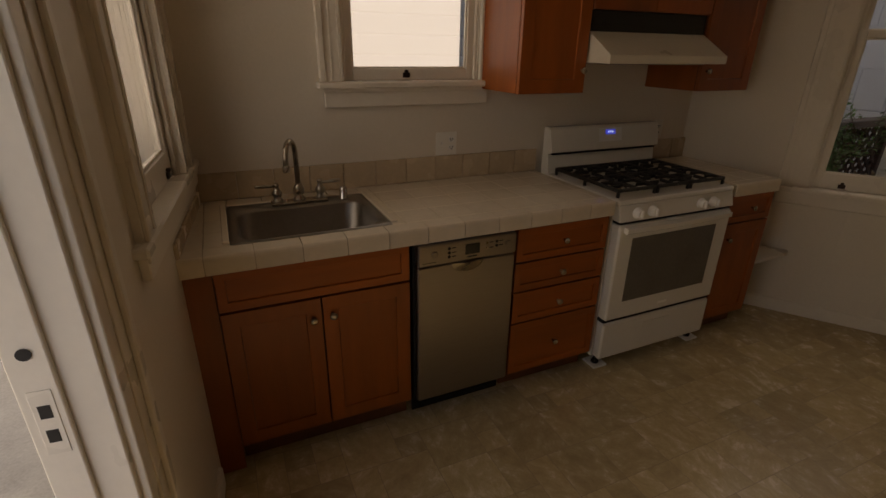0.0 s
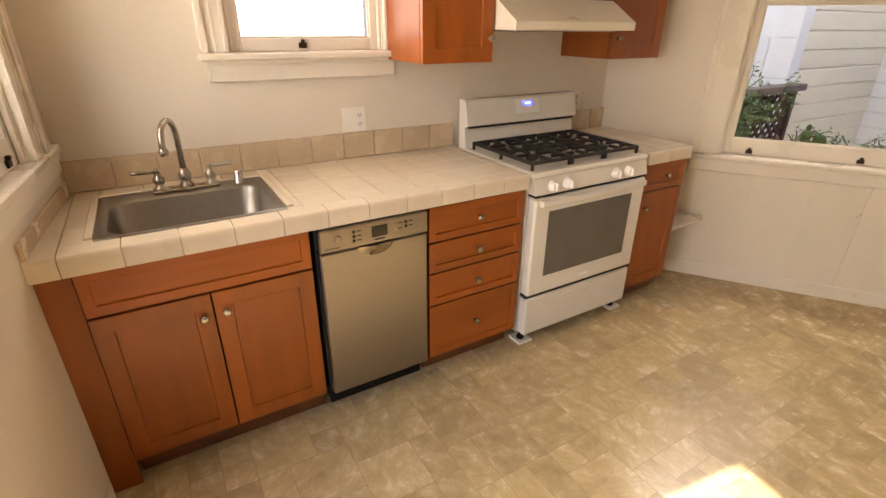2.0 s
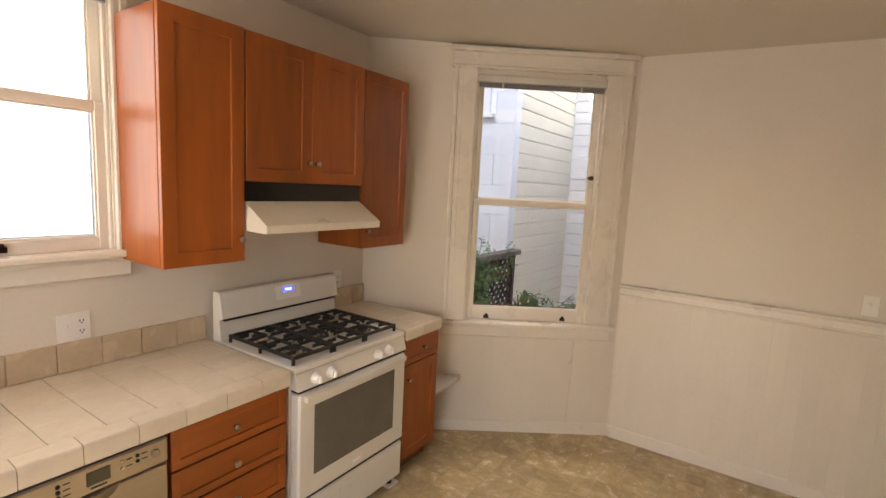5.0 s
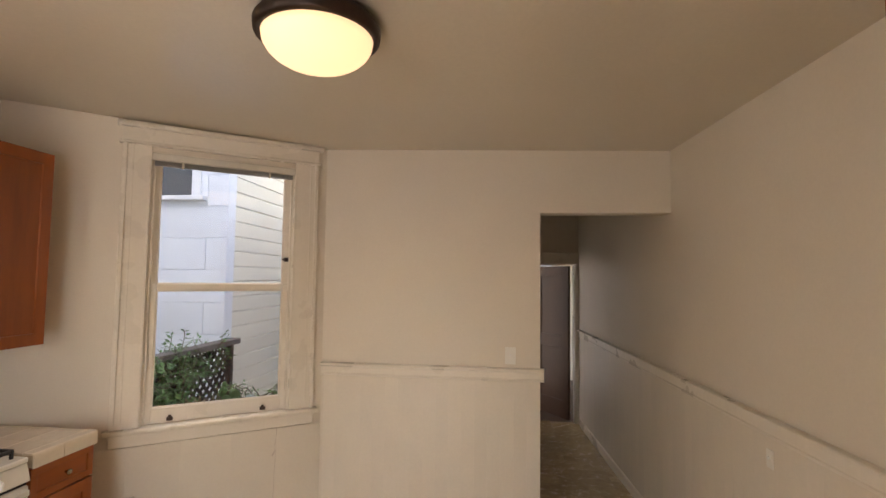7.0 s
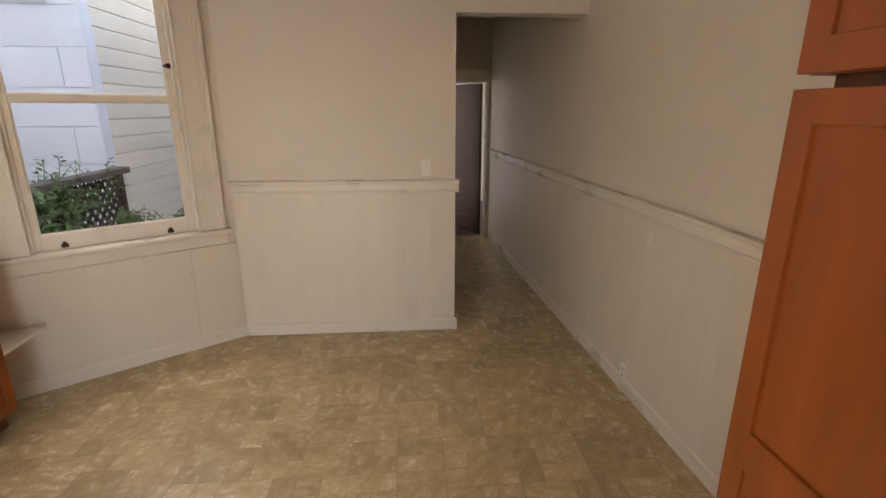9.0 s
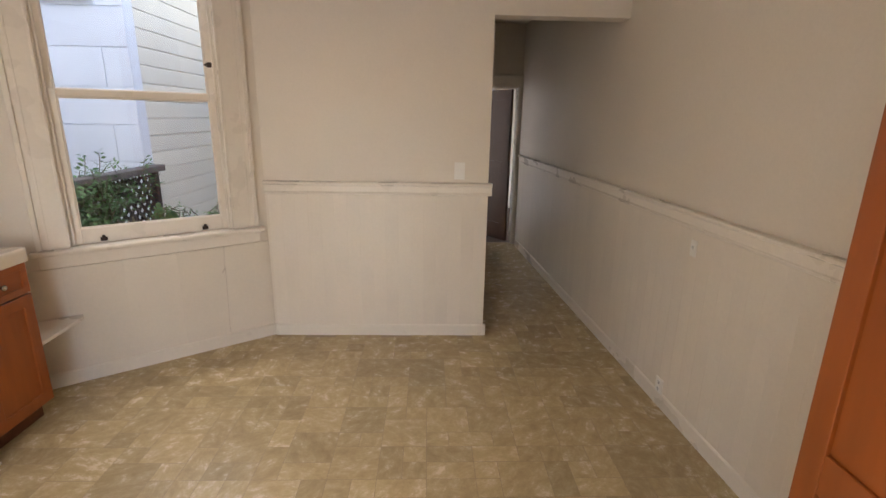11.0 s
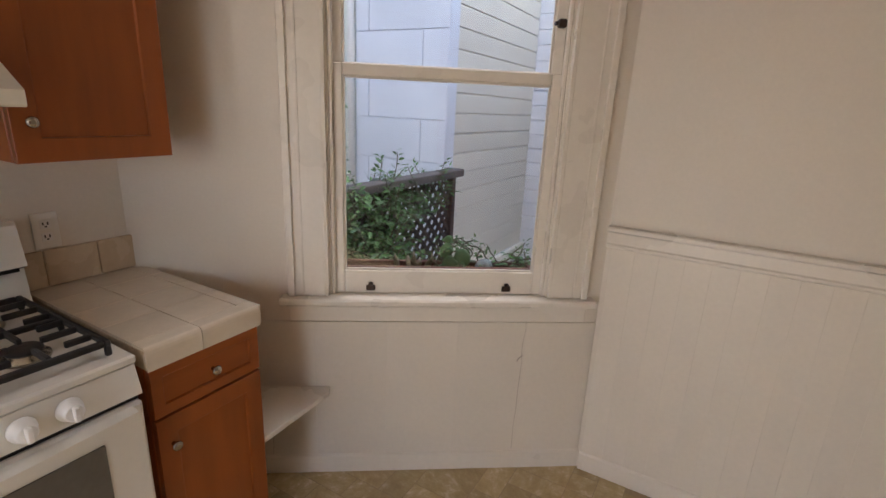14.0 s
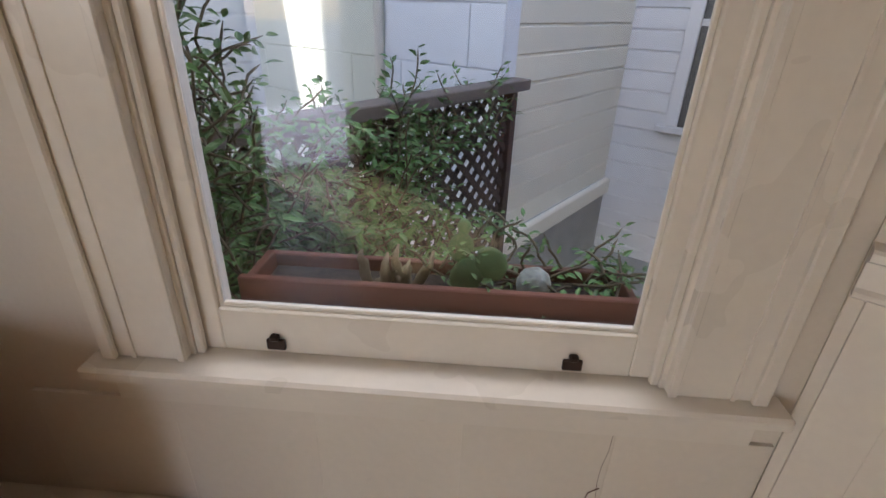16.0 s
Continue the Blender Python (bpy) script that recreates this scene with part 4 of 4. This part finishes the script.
wall_cabinet(1.772, 2.118, 1.335, 2.305, [(1.773, 2.117, 2.095, 1.43)], "tall orange-stained maple wall cabinet with one panel door")
wall_cabinet(2.124, 2.842, 1.68, 2.302, [(2.125, 2.482, 2.46, 1.775), (2.485, 2.841, 2.51, 1.775)], "orange-stained maple wall cabinet above the range hood")
wall_cabinet(2.848, 3.225, 1.328, 2.30, [(2.849, 3.224, 2.885, 1.425)], "orange-stained maple wall cabinet beside the range hood")


def hood():
    h = thing("range_hood", (2.5, 0, 1.46), "cream enamel range hood with black control strip", "range hood")
    x0, x1 = 2.128, 2.838
    part("canopy", prism(bmesh.new(), [(0.002, 1.47), (-0.485, 1.462), (-0.49, 1.466), (-0.49, 1.497), (-0.335, 1.592), (0.002, 1.592)], x0, x1), HOOD, h)
    part("control_strip", B(x0, x1, -0.335, 0.002, 1.5925, 1.679, 0.002), BLACK, h, "black glossy control strip")
    part("switch", B(2.2, 2.225, -0.339, -0.3345, 1.625, 1.635, 0.001), GAP, h)
    part("filter", B(x0 + 0.06, x1 - 0.06, -0.42, -0.08, 1.456, 1.4645, 0.001), STEEL, h, "metal grease filter")


hood()


def pantry():
    x1, f = 1.855, -3.30
    for z0, z1, lab, split in ((0.0, 1.588, "tall orange-stained maple pantry cabinet with panel doors", 0.86), (1.612, 2.45, "orange-stained maple cabinet stacked over the pantry", None)):
        c = thing("pantry_cabinet", (1.4, -3.6, z0), lab, "cabinet", group="pantry cabinets")
        part("body", B(0.95, x1 - 0.002, f - 0.021, -3.89, z0 + (0.1 if z0 == 0 else 0), z1, 0.002), WOOD, c)
        if z0 == 0:
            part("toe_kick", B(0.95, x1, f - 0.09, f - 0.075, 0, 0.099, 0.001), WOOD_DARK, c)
        a = z0 + (0.105 if z0 == 0 else 0.002)
        for p, q in ((0.955, 1.394), (1.398, x1)):
            bm = shaker(bmesh.new(), p, q, a, z1, f, 0.058)
            if split:
                box(bm, p + 0.058, q - 0.058, f, f + 0.019, split - 0.045, split + 0.045, 0.002)
            d = part("door", bmesh_flip(bm, f), WOOD, c)
            kb = bmesh.new()
            kx = 1.37 if p < 1 else 1.422
            lathe(kb, [(0.006, 0), (0.006, -0.012), (0.012, -0.016), (0.0145, -0.021), (0.012, -0.026), (0.005, -0.028)], (kx, f, 1.05 if z0 == 0 else 1.7), "y", 14)
            part("knob", kb, NICKEL, d, "brushed nickel knob")
    # recessed strip added in the gap, its dark colour in place of shade
    solid("pantry_spacer", B(0.97, x1 - 0.03, f - 0.05, -3.86, 1.5885, 1.6115, 0.001), WOOD_DARK, "dark strip filling the gap between stacked pantry cabinets", "spacer")


def bmesh_flip(bm, y):
    """Mirrors a front that faces -y so that it faces +y, in the same place."""
    for v in bm.verts:
        v.co.y = 2 * y - v.co.y
    bmesh.ops.reverse_faces(bm, faces=bm.faces[:])
    return bm


pantry()
solid("corner_shelf", prism(bmesh.new(), [(3.276, -0.07), (3.63, -0.575), (3.60, -0.60), (3.276, -0.615)], 0.392, 0.41, "z"), TRIM, "small cream corner shelf beside the end cabinet", "shelf")


# ---- outlets, switches, lamp ----
def plate(name, m, x, z, w, h, label, kinds, cat="outlet"):
    p = thing(name, (x, -0.006, z), label, cat, m=m)
    part("cover_plate", B(x - w / 2, x + w / 2, -0.0065, -0.0005, z - h / 2, z + h / 2, 0.002), PLATE, p)
    for k, kx in zip(kinds, [x] if len(kinds) == 1 else [x - w / 4 + 0.002, x + w / 4 - 0.002]):
        if k == "socket":
            for dz in (-0.02, 0.02):
                s = part("socket", B(kx - 0.014, kx + 0.014, -0.0085, -0.006, z + dz - 0.013, z + dz + 0.013, 0.003), KNOB, p)
                part("slot", box(box(B(kx - 0.008, kx - 0.0045, -0.0092, -0.0084, z + dz - 0.002, z + dz + 0.007, 0), kx + 0.0045, kx + 0.008, -0.0092, -0.0084, z + dz - 0.002, z + dz + 0.007, 0),
                                 kx - 0.003, kx + 0.003, -0.0092, -0.0084, z + dz - 0.009, z + dz - 0.005, 0), GAP, s)
        else:
            part("toggle", B(kx - 0.004, kx + 0.004, -0.017, -0.006, z - 0.002, z + 0.012, 0.002), KNOB, p)
            part("toggle_slot", B(kx - 0.007, kx + 0.007, -0.0075, -0.006, z - 0.013, z + 0.013, 0.001), PLATE, p)
    return p


plate("wall_outlet", BACK, 1.597, 1.078, 0.112, 0.112, "cream double wall plate with a switch and outlet", ("toggle", "socket"))
plate("wall_outlet", BACK, 3.005, 1.08, 0.07, 0.112, "cream wall outlet beside the stove", ("socket",))
plate("light_switch", EAST, 1.29, 1.18, 0.07, 0.112, "cream light switch above the chair rail", ("toggle",), "switch")
plate("wall_outlet", SOUTH @ pose(0, -0.0095, 0), 3.66, 0.93, 0.045, 0.08, "small painted-over outlet on the wainscot", ("toggle",))
plate("wall_outlet", SOUTH @ pose(0, -0.0095, 0), 3.547, 0.118, 0.07, 0.085, "cream outlet low on the wainscot", ("socket",))


def ceiling_lamp():
    x, y = 2.52, -2.03
    c = thing("ceiling_lamp", (x, y, CEIL), "flush ceiling lamp with dark bronze ring and amber glass bowl", "ceiling lamp")
    part("ring", lathe(bmesh.new(), [(0.15, 0.002), (0.19, -0.012), (0.213, -0.045), (0.21, -0.072), (0.196, -0.083), (0.186, -0.078)], (x, y, CEIL), "z", 48), BRONZE, c, "dark bronze ring")
    part("bowl", lathe(bmesh.new(), [(0.186 * math.cos(radians(a)), -0.079 - 0.105 * math.sin(radians(a))) for a in (0, 12, 24, 36, 48, 60, 72, 84, 89)], (x, y, CEIL), "z", 48), BOWL, c, "glowing amber glass bowl")


ceiling_lamp()


# ---- outside ----
# unseen low block added over the rooms, cutting a little sun from the west
solid("wall_upper_storey", prism(bmesh.new(), [(0.1, -4.2), (4.38, -4.2), (4.38, -1.40), (3.36, 0.15), (0.1, 0.15)], 2.76, 3.3, "z"), SIDING_WHITE, "unseen white block added over the house to cut sun", "wall", kind="structure")
solid("ground", B(-60, 60, -60, 60, -0.75, -0.70, 0), CONCRETE, "grey concrete ground outside", "ground", kind="structure")
solid("porch_floor", B(-3.0, 0.12, -4.0, -0.6, -0.2, -0.02, 0.003), PANEL_WHITE, "sunlit pale porch floor outside the back door", "porch", kind="structure")


def siding(name, m, x0, x1, z0, z1, h, mat, label, hole=None):
    """A clapboard wall: each board leans out at its foot."""
    w = solid(name, B(x0, x1, 0.02, 0.14, z0, z1, 0), mat, label, "wall", kind="structure", m=m)
    me = bpy.data.meshes.new("board")
    bm = prism(bmesh.new(), [(0.0, 0.0), (0.0, h - 0.022), (0.012, h - 0.004), (0.0205, h), (0.0205, 0.0)], x0, x1)
    bm.to_mesh(me)
    bm.free()
    me.materials.append(mat)
    z = z0
    while z + h <= z1 + 0.01:
        ob = new("board", me)
        ob.parent = w
        ob.location = (0, 0, z)
        z += h
    return w


# neighbour's corner: clapboard flank and panelled front
siding("wall_neighbour_flank", wall_frame(5.80, 0.19, 1, 0), 0.016, 1.93, 0.0, 4.4, 0.163, SIDING_BEIGE, "beige painted clapboard wall of the neighbouring house")
solid("sill_board", B(5.80, 7.72, 0.13, 0.189, -0.14, -0.002, 0.01), SIDING_BEIGE, "beige painted water table board", "trim", kind="structure")
solid("wall_neighbour_base", B(5.84, 7.72, 0.17, 0.34, -0.75, -0.141, 0.002), CONCRETE, "grey concrete base of the neighbouring house", "wall", kind="structure")
siding("wall_wing", wall_frame(7.70, 0.6, 0, -1), 0.3, 4.0, -0.75, 4.3, 0.155, SIDING_WHITE, "white painted clapboard wall of the wing")


def panels(name, m, x0, x1, z0, z1, pw, ph, mat, label):
    w = solid(name, B(x0, x1, 0.012, 0.15, z0, z1, 0), mat, label, "wall", kind="structure", m=m)
    row, z = 0, z0
    while z < z1 - 0.05:
        x = x0 - pw + 0.147 - (pw / 2 if row % 2 else 0)
        while x < x1:
            a, b = max(x, x0), min(x + pw, x1)
            if b - a > 0.03:
                piece("panel", (b - a - 0.006, 0.012, ph - 0.008), 0.002, mat, w, ((a + b) / 2, 0.006, z + ph / 2))
            x += pw
        z += ph
        row += 1
    return w


front = wall_frame(5.80, 4.2, 0, -1)
panels("wall_neighbour_front", front, 3.09, 4.01, -0.64, 4.46, 1.07, 0.34, PANEL_WHITE, "white panelled wall of the neighbouring house")
panels("wall_neighbour_side", front, -0.6, 3.05, -0.64, 4.46, 1.07, 0.34, PANEL_CREAM, "cream panelled wall of the neighbouring house")
solid("drain_pipe", tube(bmesh.new(), [(5.77, 1.13, -0.7), (5.77, 1.13, 4.3)], 0.03, 12), TRIM, "white painted vertical drain pipe", "pipe")
siding("wall_yard", wall_frame(-2.2, 2.6, 1, 0), 0.0, 8.0, -0.7, 4.4, 0.18, SIDING_WHITE, "white clapboard wall across the side yard")
# wall beyond the side window; its extra height and length are added to block sun
siding("wall_porch", wall_frame(-0.75, -1.12, 0, 1), 0.0, 3.72, -0.1, 10.5, 0.2, PANEL_CREAM, "pale painted porch wall outside the side window, raised to block sun")


def outside_window(name, m, x0, x1, z0, z1, label):
    w = thing(name, (x0, 0, z0), label, "window", kind="structure", m=m)
    for a, b in ((x0 - 0.1, x0), (x1, x1 + 0.1)):
        part("casing", B(a, b, -0.03, 0.02, z0, z1 + 0.1, 0.004), SIDING_WHITE, w)
    part("head_casing", B(x0, x1, -0.03, 0.02, z1, z1 + 0.1, 0.004), SIDING_WHITE, w)
    part("window_sill", B(x0 - 0.16, x1 + 0.16, -0.07, 0.02, z0 - 0.05, z0 - 0.001, 0.006), SIDING_WHITE, w)
    part("meeting_rail", B(x0, x1, -0.014, 0.005, (z0 + z1) / 2 - 0.025, (z0 + z1) / 2 + 0.025, 0.004), SIDING_WHITE, w)
    for a, b in ((z0, (z0 + z1) / 2 - 0.025), ((z0 + z1) / 2 + 0.025, z1)):
        part("pane", B(x0, x1, -0.006, 0.004, a, b, 0), DARK_GLASS, w, "dark window glass")


outside_window("window_4", wall_frame(7.70, 0.6, 0, -1), 0.93, 1.73, 0.55, 2.1, "white framed sash window in the wing wall")
outside_window("window_5", front, 3.13, 3.6, 2.53, 3.5, "white framed window high in the panelled wall")


def lattice_fence():
    f = thing("lattice_fence", (4.6, 0.1, -0.7), "weathered dark wooden lattice fence with a sloping top rail", "fence")
    x0, x1, y, z0, z1 = 3.45, 5.80, 0.10, -0.10, 0.95
    part("post", B(5.745, 5.80, y - 0.03, y + 0.03, -0.7, 0.97, 0.004), FENCE_WOOD, f)
    part("post", B(4.55, 4.60, y + 0.012, y + 0.06, -0.7, 0.97, 0.004), FENCE_WOOD, f)
    part("post", B(3.45, 3.50, y + 0.012, y + 0.06, -0.7, 0.97, 0.004), FENCE_WOOD, f)
    part("top_rail", B(x0, 5.88, y - 0.06, y + 0.06, 0.972, 1.03, 0.006), RAIL_WOOD, f, "grey weathered top rail")
    part("bottom_rail", B(x0, 5.745, y - 0.02, y + 0.02, z0 - 0.08, z0, 0.004), FENCE_WOOD, f)
    for sgn in (1, -1):
        yy = y + sgn * 0.006
        c = x0 - (z1 - z0)
        while c < x1 + (z1 - z0):
            a, b = (c, c + (z1 - z0)) if sgn > 0 else (c + (z1 - z0), c)
            lo_x, hi_x = min(a, b), max(a, b)
            if hi_x > x0 + 0.05 and lo_x < 5.70:
                ca, cb = max(lo_x, x0), min(hi_x, 5.745)
                za = z0 + (ca - lo_x) if sgn > 0 else z0 + (hi_x - ca)
                zb = z0 + (cb - lo_x) if sgn > 0 else z0 + (hi_x - cb)
                ln = math.hypot(cb - ca, zb - za)
                piece("lattice_slat", (round(ln, 2), 0.008, 0.036), 0.001, FENCE_WOOD, f, ((ca + cb) / 2, yy, (za + zb) / 2), pose(0, 0, 0, 0, -45 if sgn > 0 else 45, 0))
            c += 0.105


lattice_fence()


def planter():
    p = thing("planter_box", (1.1, 0.3, 0.70), "reddish brown wooden window planter box with soil", "planter", m=BAY)
    x0, x1, y0, y1, z0, z1 = 0.70, 1.56, 0.20, 0.385, 0.66, 0.842
    part("front_board", B(x0, x1, y0, y0 + 0.02, z0, z1 + 0.005, 0.003), PLANTER, p)
    part("back_board", B(x0, x1, y1 - 0.02, y1, z0, z1 - 0.02, 0.003), PLANTER, p)
    for a in (x0, x1 - 0.02):
        part("end_board", B(a, a + 0.02, y0 + 0.0205, y1 - 0.0205, z0, z1 - 0.01, 0.003), PLANTER, p)
    part("base_board", B(x0 + 0.021, x1 - 0.021, y0 + 0.021, y1 - 0.021, z0, z0 + 0.02, 0), PLANTER, p)
    part("soil", B(x0 + 0.021, x1 - 0.021, y0 + 0.021, y1 - 0.021, z0 + 0.0205, z1 - 0.05, 0.004), SOIL, p, "dark potting soil")
    for bx in (0.85, 1.42):
        part("bracket", prism(bmesh.new(), [(0.151, 0.655), (0.41, 0.655), (0.151, 0.45)], bx - 0.015, bx + 0.015), FENCE_WOOD, p)


planter()


def blob(bm, c, rx, ry, rz, rough=0.1, seed=0, seg=16, rings=10, up=None):
    """A lumpy closed body about c."""
    rows = []
    for i in range(1, rings):
        th = math.pi * i / rings
        row = []
        for k in range(seg):
            ph = 2 * math.pi * k / seg
            d = Vector((math.sin(th) * math.cos(ph), math.sin(th) * math.sin(ph), math.cos(th)))
            s = 1 + rough * noise.noise(d * 2.3 + Vector((seed, seed * 2, 0)))
            v = Vector((d.x * rx, d.y * ry, d.z * rz)) * s
            if up:
                v = up @ v
            row.append(bm.verts.new(Vector(c) + v))
        rows.append(row)
    for u, v in zip(rows, rows[1:]):
        for k in range(seg):
            bm.faces.new((u[k], v[k], v[(k + 1) % seg], u[(k + 1) % seg])).smooth = True
    bm.faces.new(rows[0])
    bm.faces.new(rows[-1][::-1])
    return bm


SOIL_Z = 0.785
cp = thing("prickly_pear", (1.2, 0.31, SOIL_Z), "small green prickly pear cactus in the planter box", "cactus", m=BAY)
for c, r, tilt_a in (((1.19, 0.31, SOIL_Z + 0.035), 0.038, 12), ((1.245, 0.305, SOIL_Z + 0.075), 0.036, -25), ((1.175, 0.33, SOIL_Z + 0.10), 0.03, 8), ((1.18, 0.335, SOIL_Z + 0.15), 0.016, 0)):
    part("pad", blob(bmesh.new(), c, r, 0.012, r * 1.25, 0.05, 3, up=Matrix.Rotation(radians(tilt_a), 3, "Y")), CACTUS, cp)
cb = thing("barrel_cactus", (1.345, 0.30, SOIL_Z), "pale round spiny cactus in the planter box", "cactus", m=BAY)
part("ball", blob(bmesh.new(), (1.345, 0.30, SOIL_Z + 0.03), 0.04, 0.04, 0.042, 0.06, 5, 24, 14), CACTUS_PALE, cb)
cl = thing("trailing_cactus", (1.0, 0.31, SOIL_Z), "tan sprawling finger cactus in the planter box", "cactus", m=BAY)
rng = random.Random(8)
for k in range(9):
    a = rng.uniform(-0.9, 0.9)
    x = 1.0 + rng.uniform(-0.05, 0.07)
    L = rng.uniform(0.07, 0.14)
    lift = rng.uniform(0.3, 1.0)
    pts = [(x + a * L * s, 0.31 + rng.uniform(-0.02, 0.02) * s * 2, SOIL_Z - 0.005 + L * lift * s ** 1.4) for s in (0, 0.25, 0.5, 0.75, 0.93, 1.0)]
    part("stem", tube(bmesh.new(), pts, [0.011, 0.013, 0.013, 0.012, 0.009, 0.003], 9), CACTUS_BROWN, cl)


def leaf_into(verts, faces, p, way, up, size, wide=0.5):
    """A pointed folded leaf."""
    side = way.cross(up).normalized()
    n = side.cross(way).normalized()
    k = len(verts)
    prof = [(0, 0), (0.3, 0.42), (0.62, 0.36), (1.0, 0.0)]
    verts.extend([p, p + way * size * 0.3 + side * size * wide * 0.42 + n * size * 0.07, p + way * size * 0.62 + side * size * wide * 0.34 + n * size * 0.05, p + way * size - n * size * 0.1,
                  p + way * size * 0.62 - side * size * wide * 0.34 + n * size * 0.05, p + way * size * 0.3 - side * size * wide * 0.42 + n * size * 0.07, p + way * size * 0.45])
    faces.extend([(k, k + 1, k + 6), (k + 1, k + 2, k + 6), (k + 2, k + 3, k + 6), (k + 3, k + 4, k + 6), (k + 4, k + 5, k + 6), (k + 5, k, k + 6)])


def mesh_part(name, verts, faces, mat, parent, kind=""):
    me = bpy.data.meshes.new(name)
    me.from_pydata([tuple(v) for v in verts], [], faces)
    me.materials.append(mat)
    ob = new(name, me)
    ob.parent = parent
    if kind:
        ob["kind"] = kind
    return ob


def vine(name, at, label, stems, seed, clear, m=None):
    """A climbing plant: wandering stems with leaflets along them. stems: (root, lean, length) boxes."""
    rng = random.Random(seed)
    v = thing(name, (0, 0, 0), label, "plant", m=m)
    bm, verts, faces = bmesh.new(), [], []
    for n_stems, root, spread, lift, length, step, leaf in stems:
        for _ in range(n_stems):
            p = Vector((rng.uniform(*root[0]), rng.uniform(*root[1]), rng.uniform(*root[2])))
            way = Vector((rng.uniform(-1, 1) * spread[0], rng.uniform(-1, 1) * spread[1], lift + rng.uniform(-0.4, 0.4))).normalized()
            pts = [p.copy()]
            for k in range(int(length * rng.uniform(0.6, 1.2) / step)):
                way = (way + Vector((rng.gauss(0, 0.22) * spread[0], rng.gauss(0, 0.22) * spread[1], rng.gauss(-0.05, 0.2)))).normalized()
                p = p + way * step
                if not clear(p):
                    break
                pts.append(p.copy())
                for s in (-1, 1):
                    if rng.random() < 0.85:
                        side = way.cross(Vector((rng.gauss(0, 0.4), rng.gauss(0, 0.4), 1))).normalized() * s
                        lw = (side + way * rng.uniform(0.2, 0.8) + Vector((0, 0, rng.uniform(-0.5, 0.2)))).normalized()
                        up = Vector((rng.gauss(0, 0.5), rng.gauss(-0.3, 0.5), 1)).normalized()
                        leaf_into(verts, faces, p + lw * 0.008, lw, up, leaf * rng.uniform(0.6, 1.25))
            if len(pts) > 2:
                tube(bm, pts, [0.0035] * (len(pts) - 1) + [0.001], 5)
    part("stem", bm, STEM, v)
    mesh_part("leaf", verts, faces, LEAF, v, "stuff")
    return v


vine("climbing_vine", (4.4, 0.1, 0), "dense green climbing vine over the lattice fence",
     [(330, ((3.62, 5.0), (-0.06, 0.12), (-0.1, 0.8)), (0.9, 0.3), 0.3, 0.4, 0.03, 0.05),
      (150, ((3.62, 5.5), (0.0, 0.16), (0.72, 0.96)), (1.0, 0.3), 0.25, 0.26, 0.03, 0.042),
      (330, ((3.62, 4.7), (-0.14, 0.1), (0.0, 0.78)), (0.7, 0.4), 0.4, 0.36, 0.03, 0.05)], 21, lambda p: (p.x - 3.24) * 0.817 + p.y * 0.576 > 0.27 and p.y > -0.35)
vine("wall_vine", (0.6, 0.3, 0), "bright green leafy vine climbing beside the bay window",
     [(110, ((0.40, 0.67), (0.26, 0.5), (0.5, 1.45)), (0.7, 0.5), 0.6, 0.5, 0.026, 0.038)], 13, lambda p: p.y > 0.21 and p.x < 0.71 - 0.05 * p.y and p.z < 2.1, m=BAY)
vine("trailing_plant", (1.4, 0.3, 0), "green trailing plant spilling along the planter box",
     [(18, ((1.36, 1.54), (0.22, 0.38), (0.79, 0.81)), (1.0, 0.7), 0.25, 0.28, 0.022, 0.03),
      (16, ((1.05, 1.5), (0.34, 0.42), (0.79, 0.81)), (1.2, 0.8), 0.7, 0.3, 0.022, 0.024)], 5, lambda p: 0.18 < p.y < 0.6 and 0.66 < p.z < 0.91, m=BAY)

# ---- boards of the wainscot ----
boards(wall_east, 0.02, 1.484, 0.085, 1.015, 0.088)
boards(wall_south, 0.1, 5.2, 0.085, 1.02, 0.088)
boards(wall_bay, 0.36, 1.76, 0.085, 0.69, 0.28)


# hairline cracks in the paint under the bay window
def crack(x, z0, z1, r, seed):
    rng = random.Random(seed)
    n = 14
    pts = [(x + rng.uniform(-0.003, 0.003) - 0.01 * k / n, -0.0098, z1 + (z0 - z1) * k / n) for k in range(n + 1)]
    ob = part("paint_crack", tube(bmesh.new(), pts, r, 5), WOOD_DARK, wall_bay)
    return ob


crack(1.472, 0.09, 0.688, 0.0004, 2)
crack(0.47, 0.09, 0.39, 0.0006, 3)
part("paint_crack", tube(bmesh.new(), [(1.474, -0.0098, 0.545), (1.455, -0.0098, 0.53), (1.452, -0.0098, 0.515)], 0.0012, 5), WOOD_DARK, wall_bay)
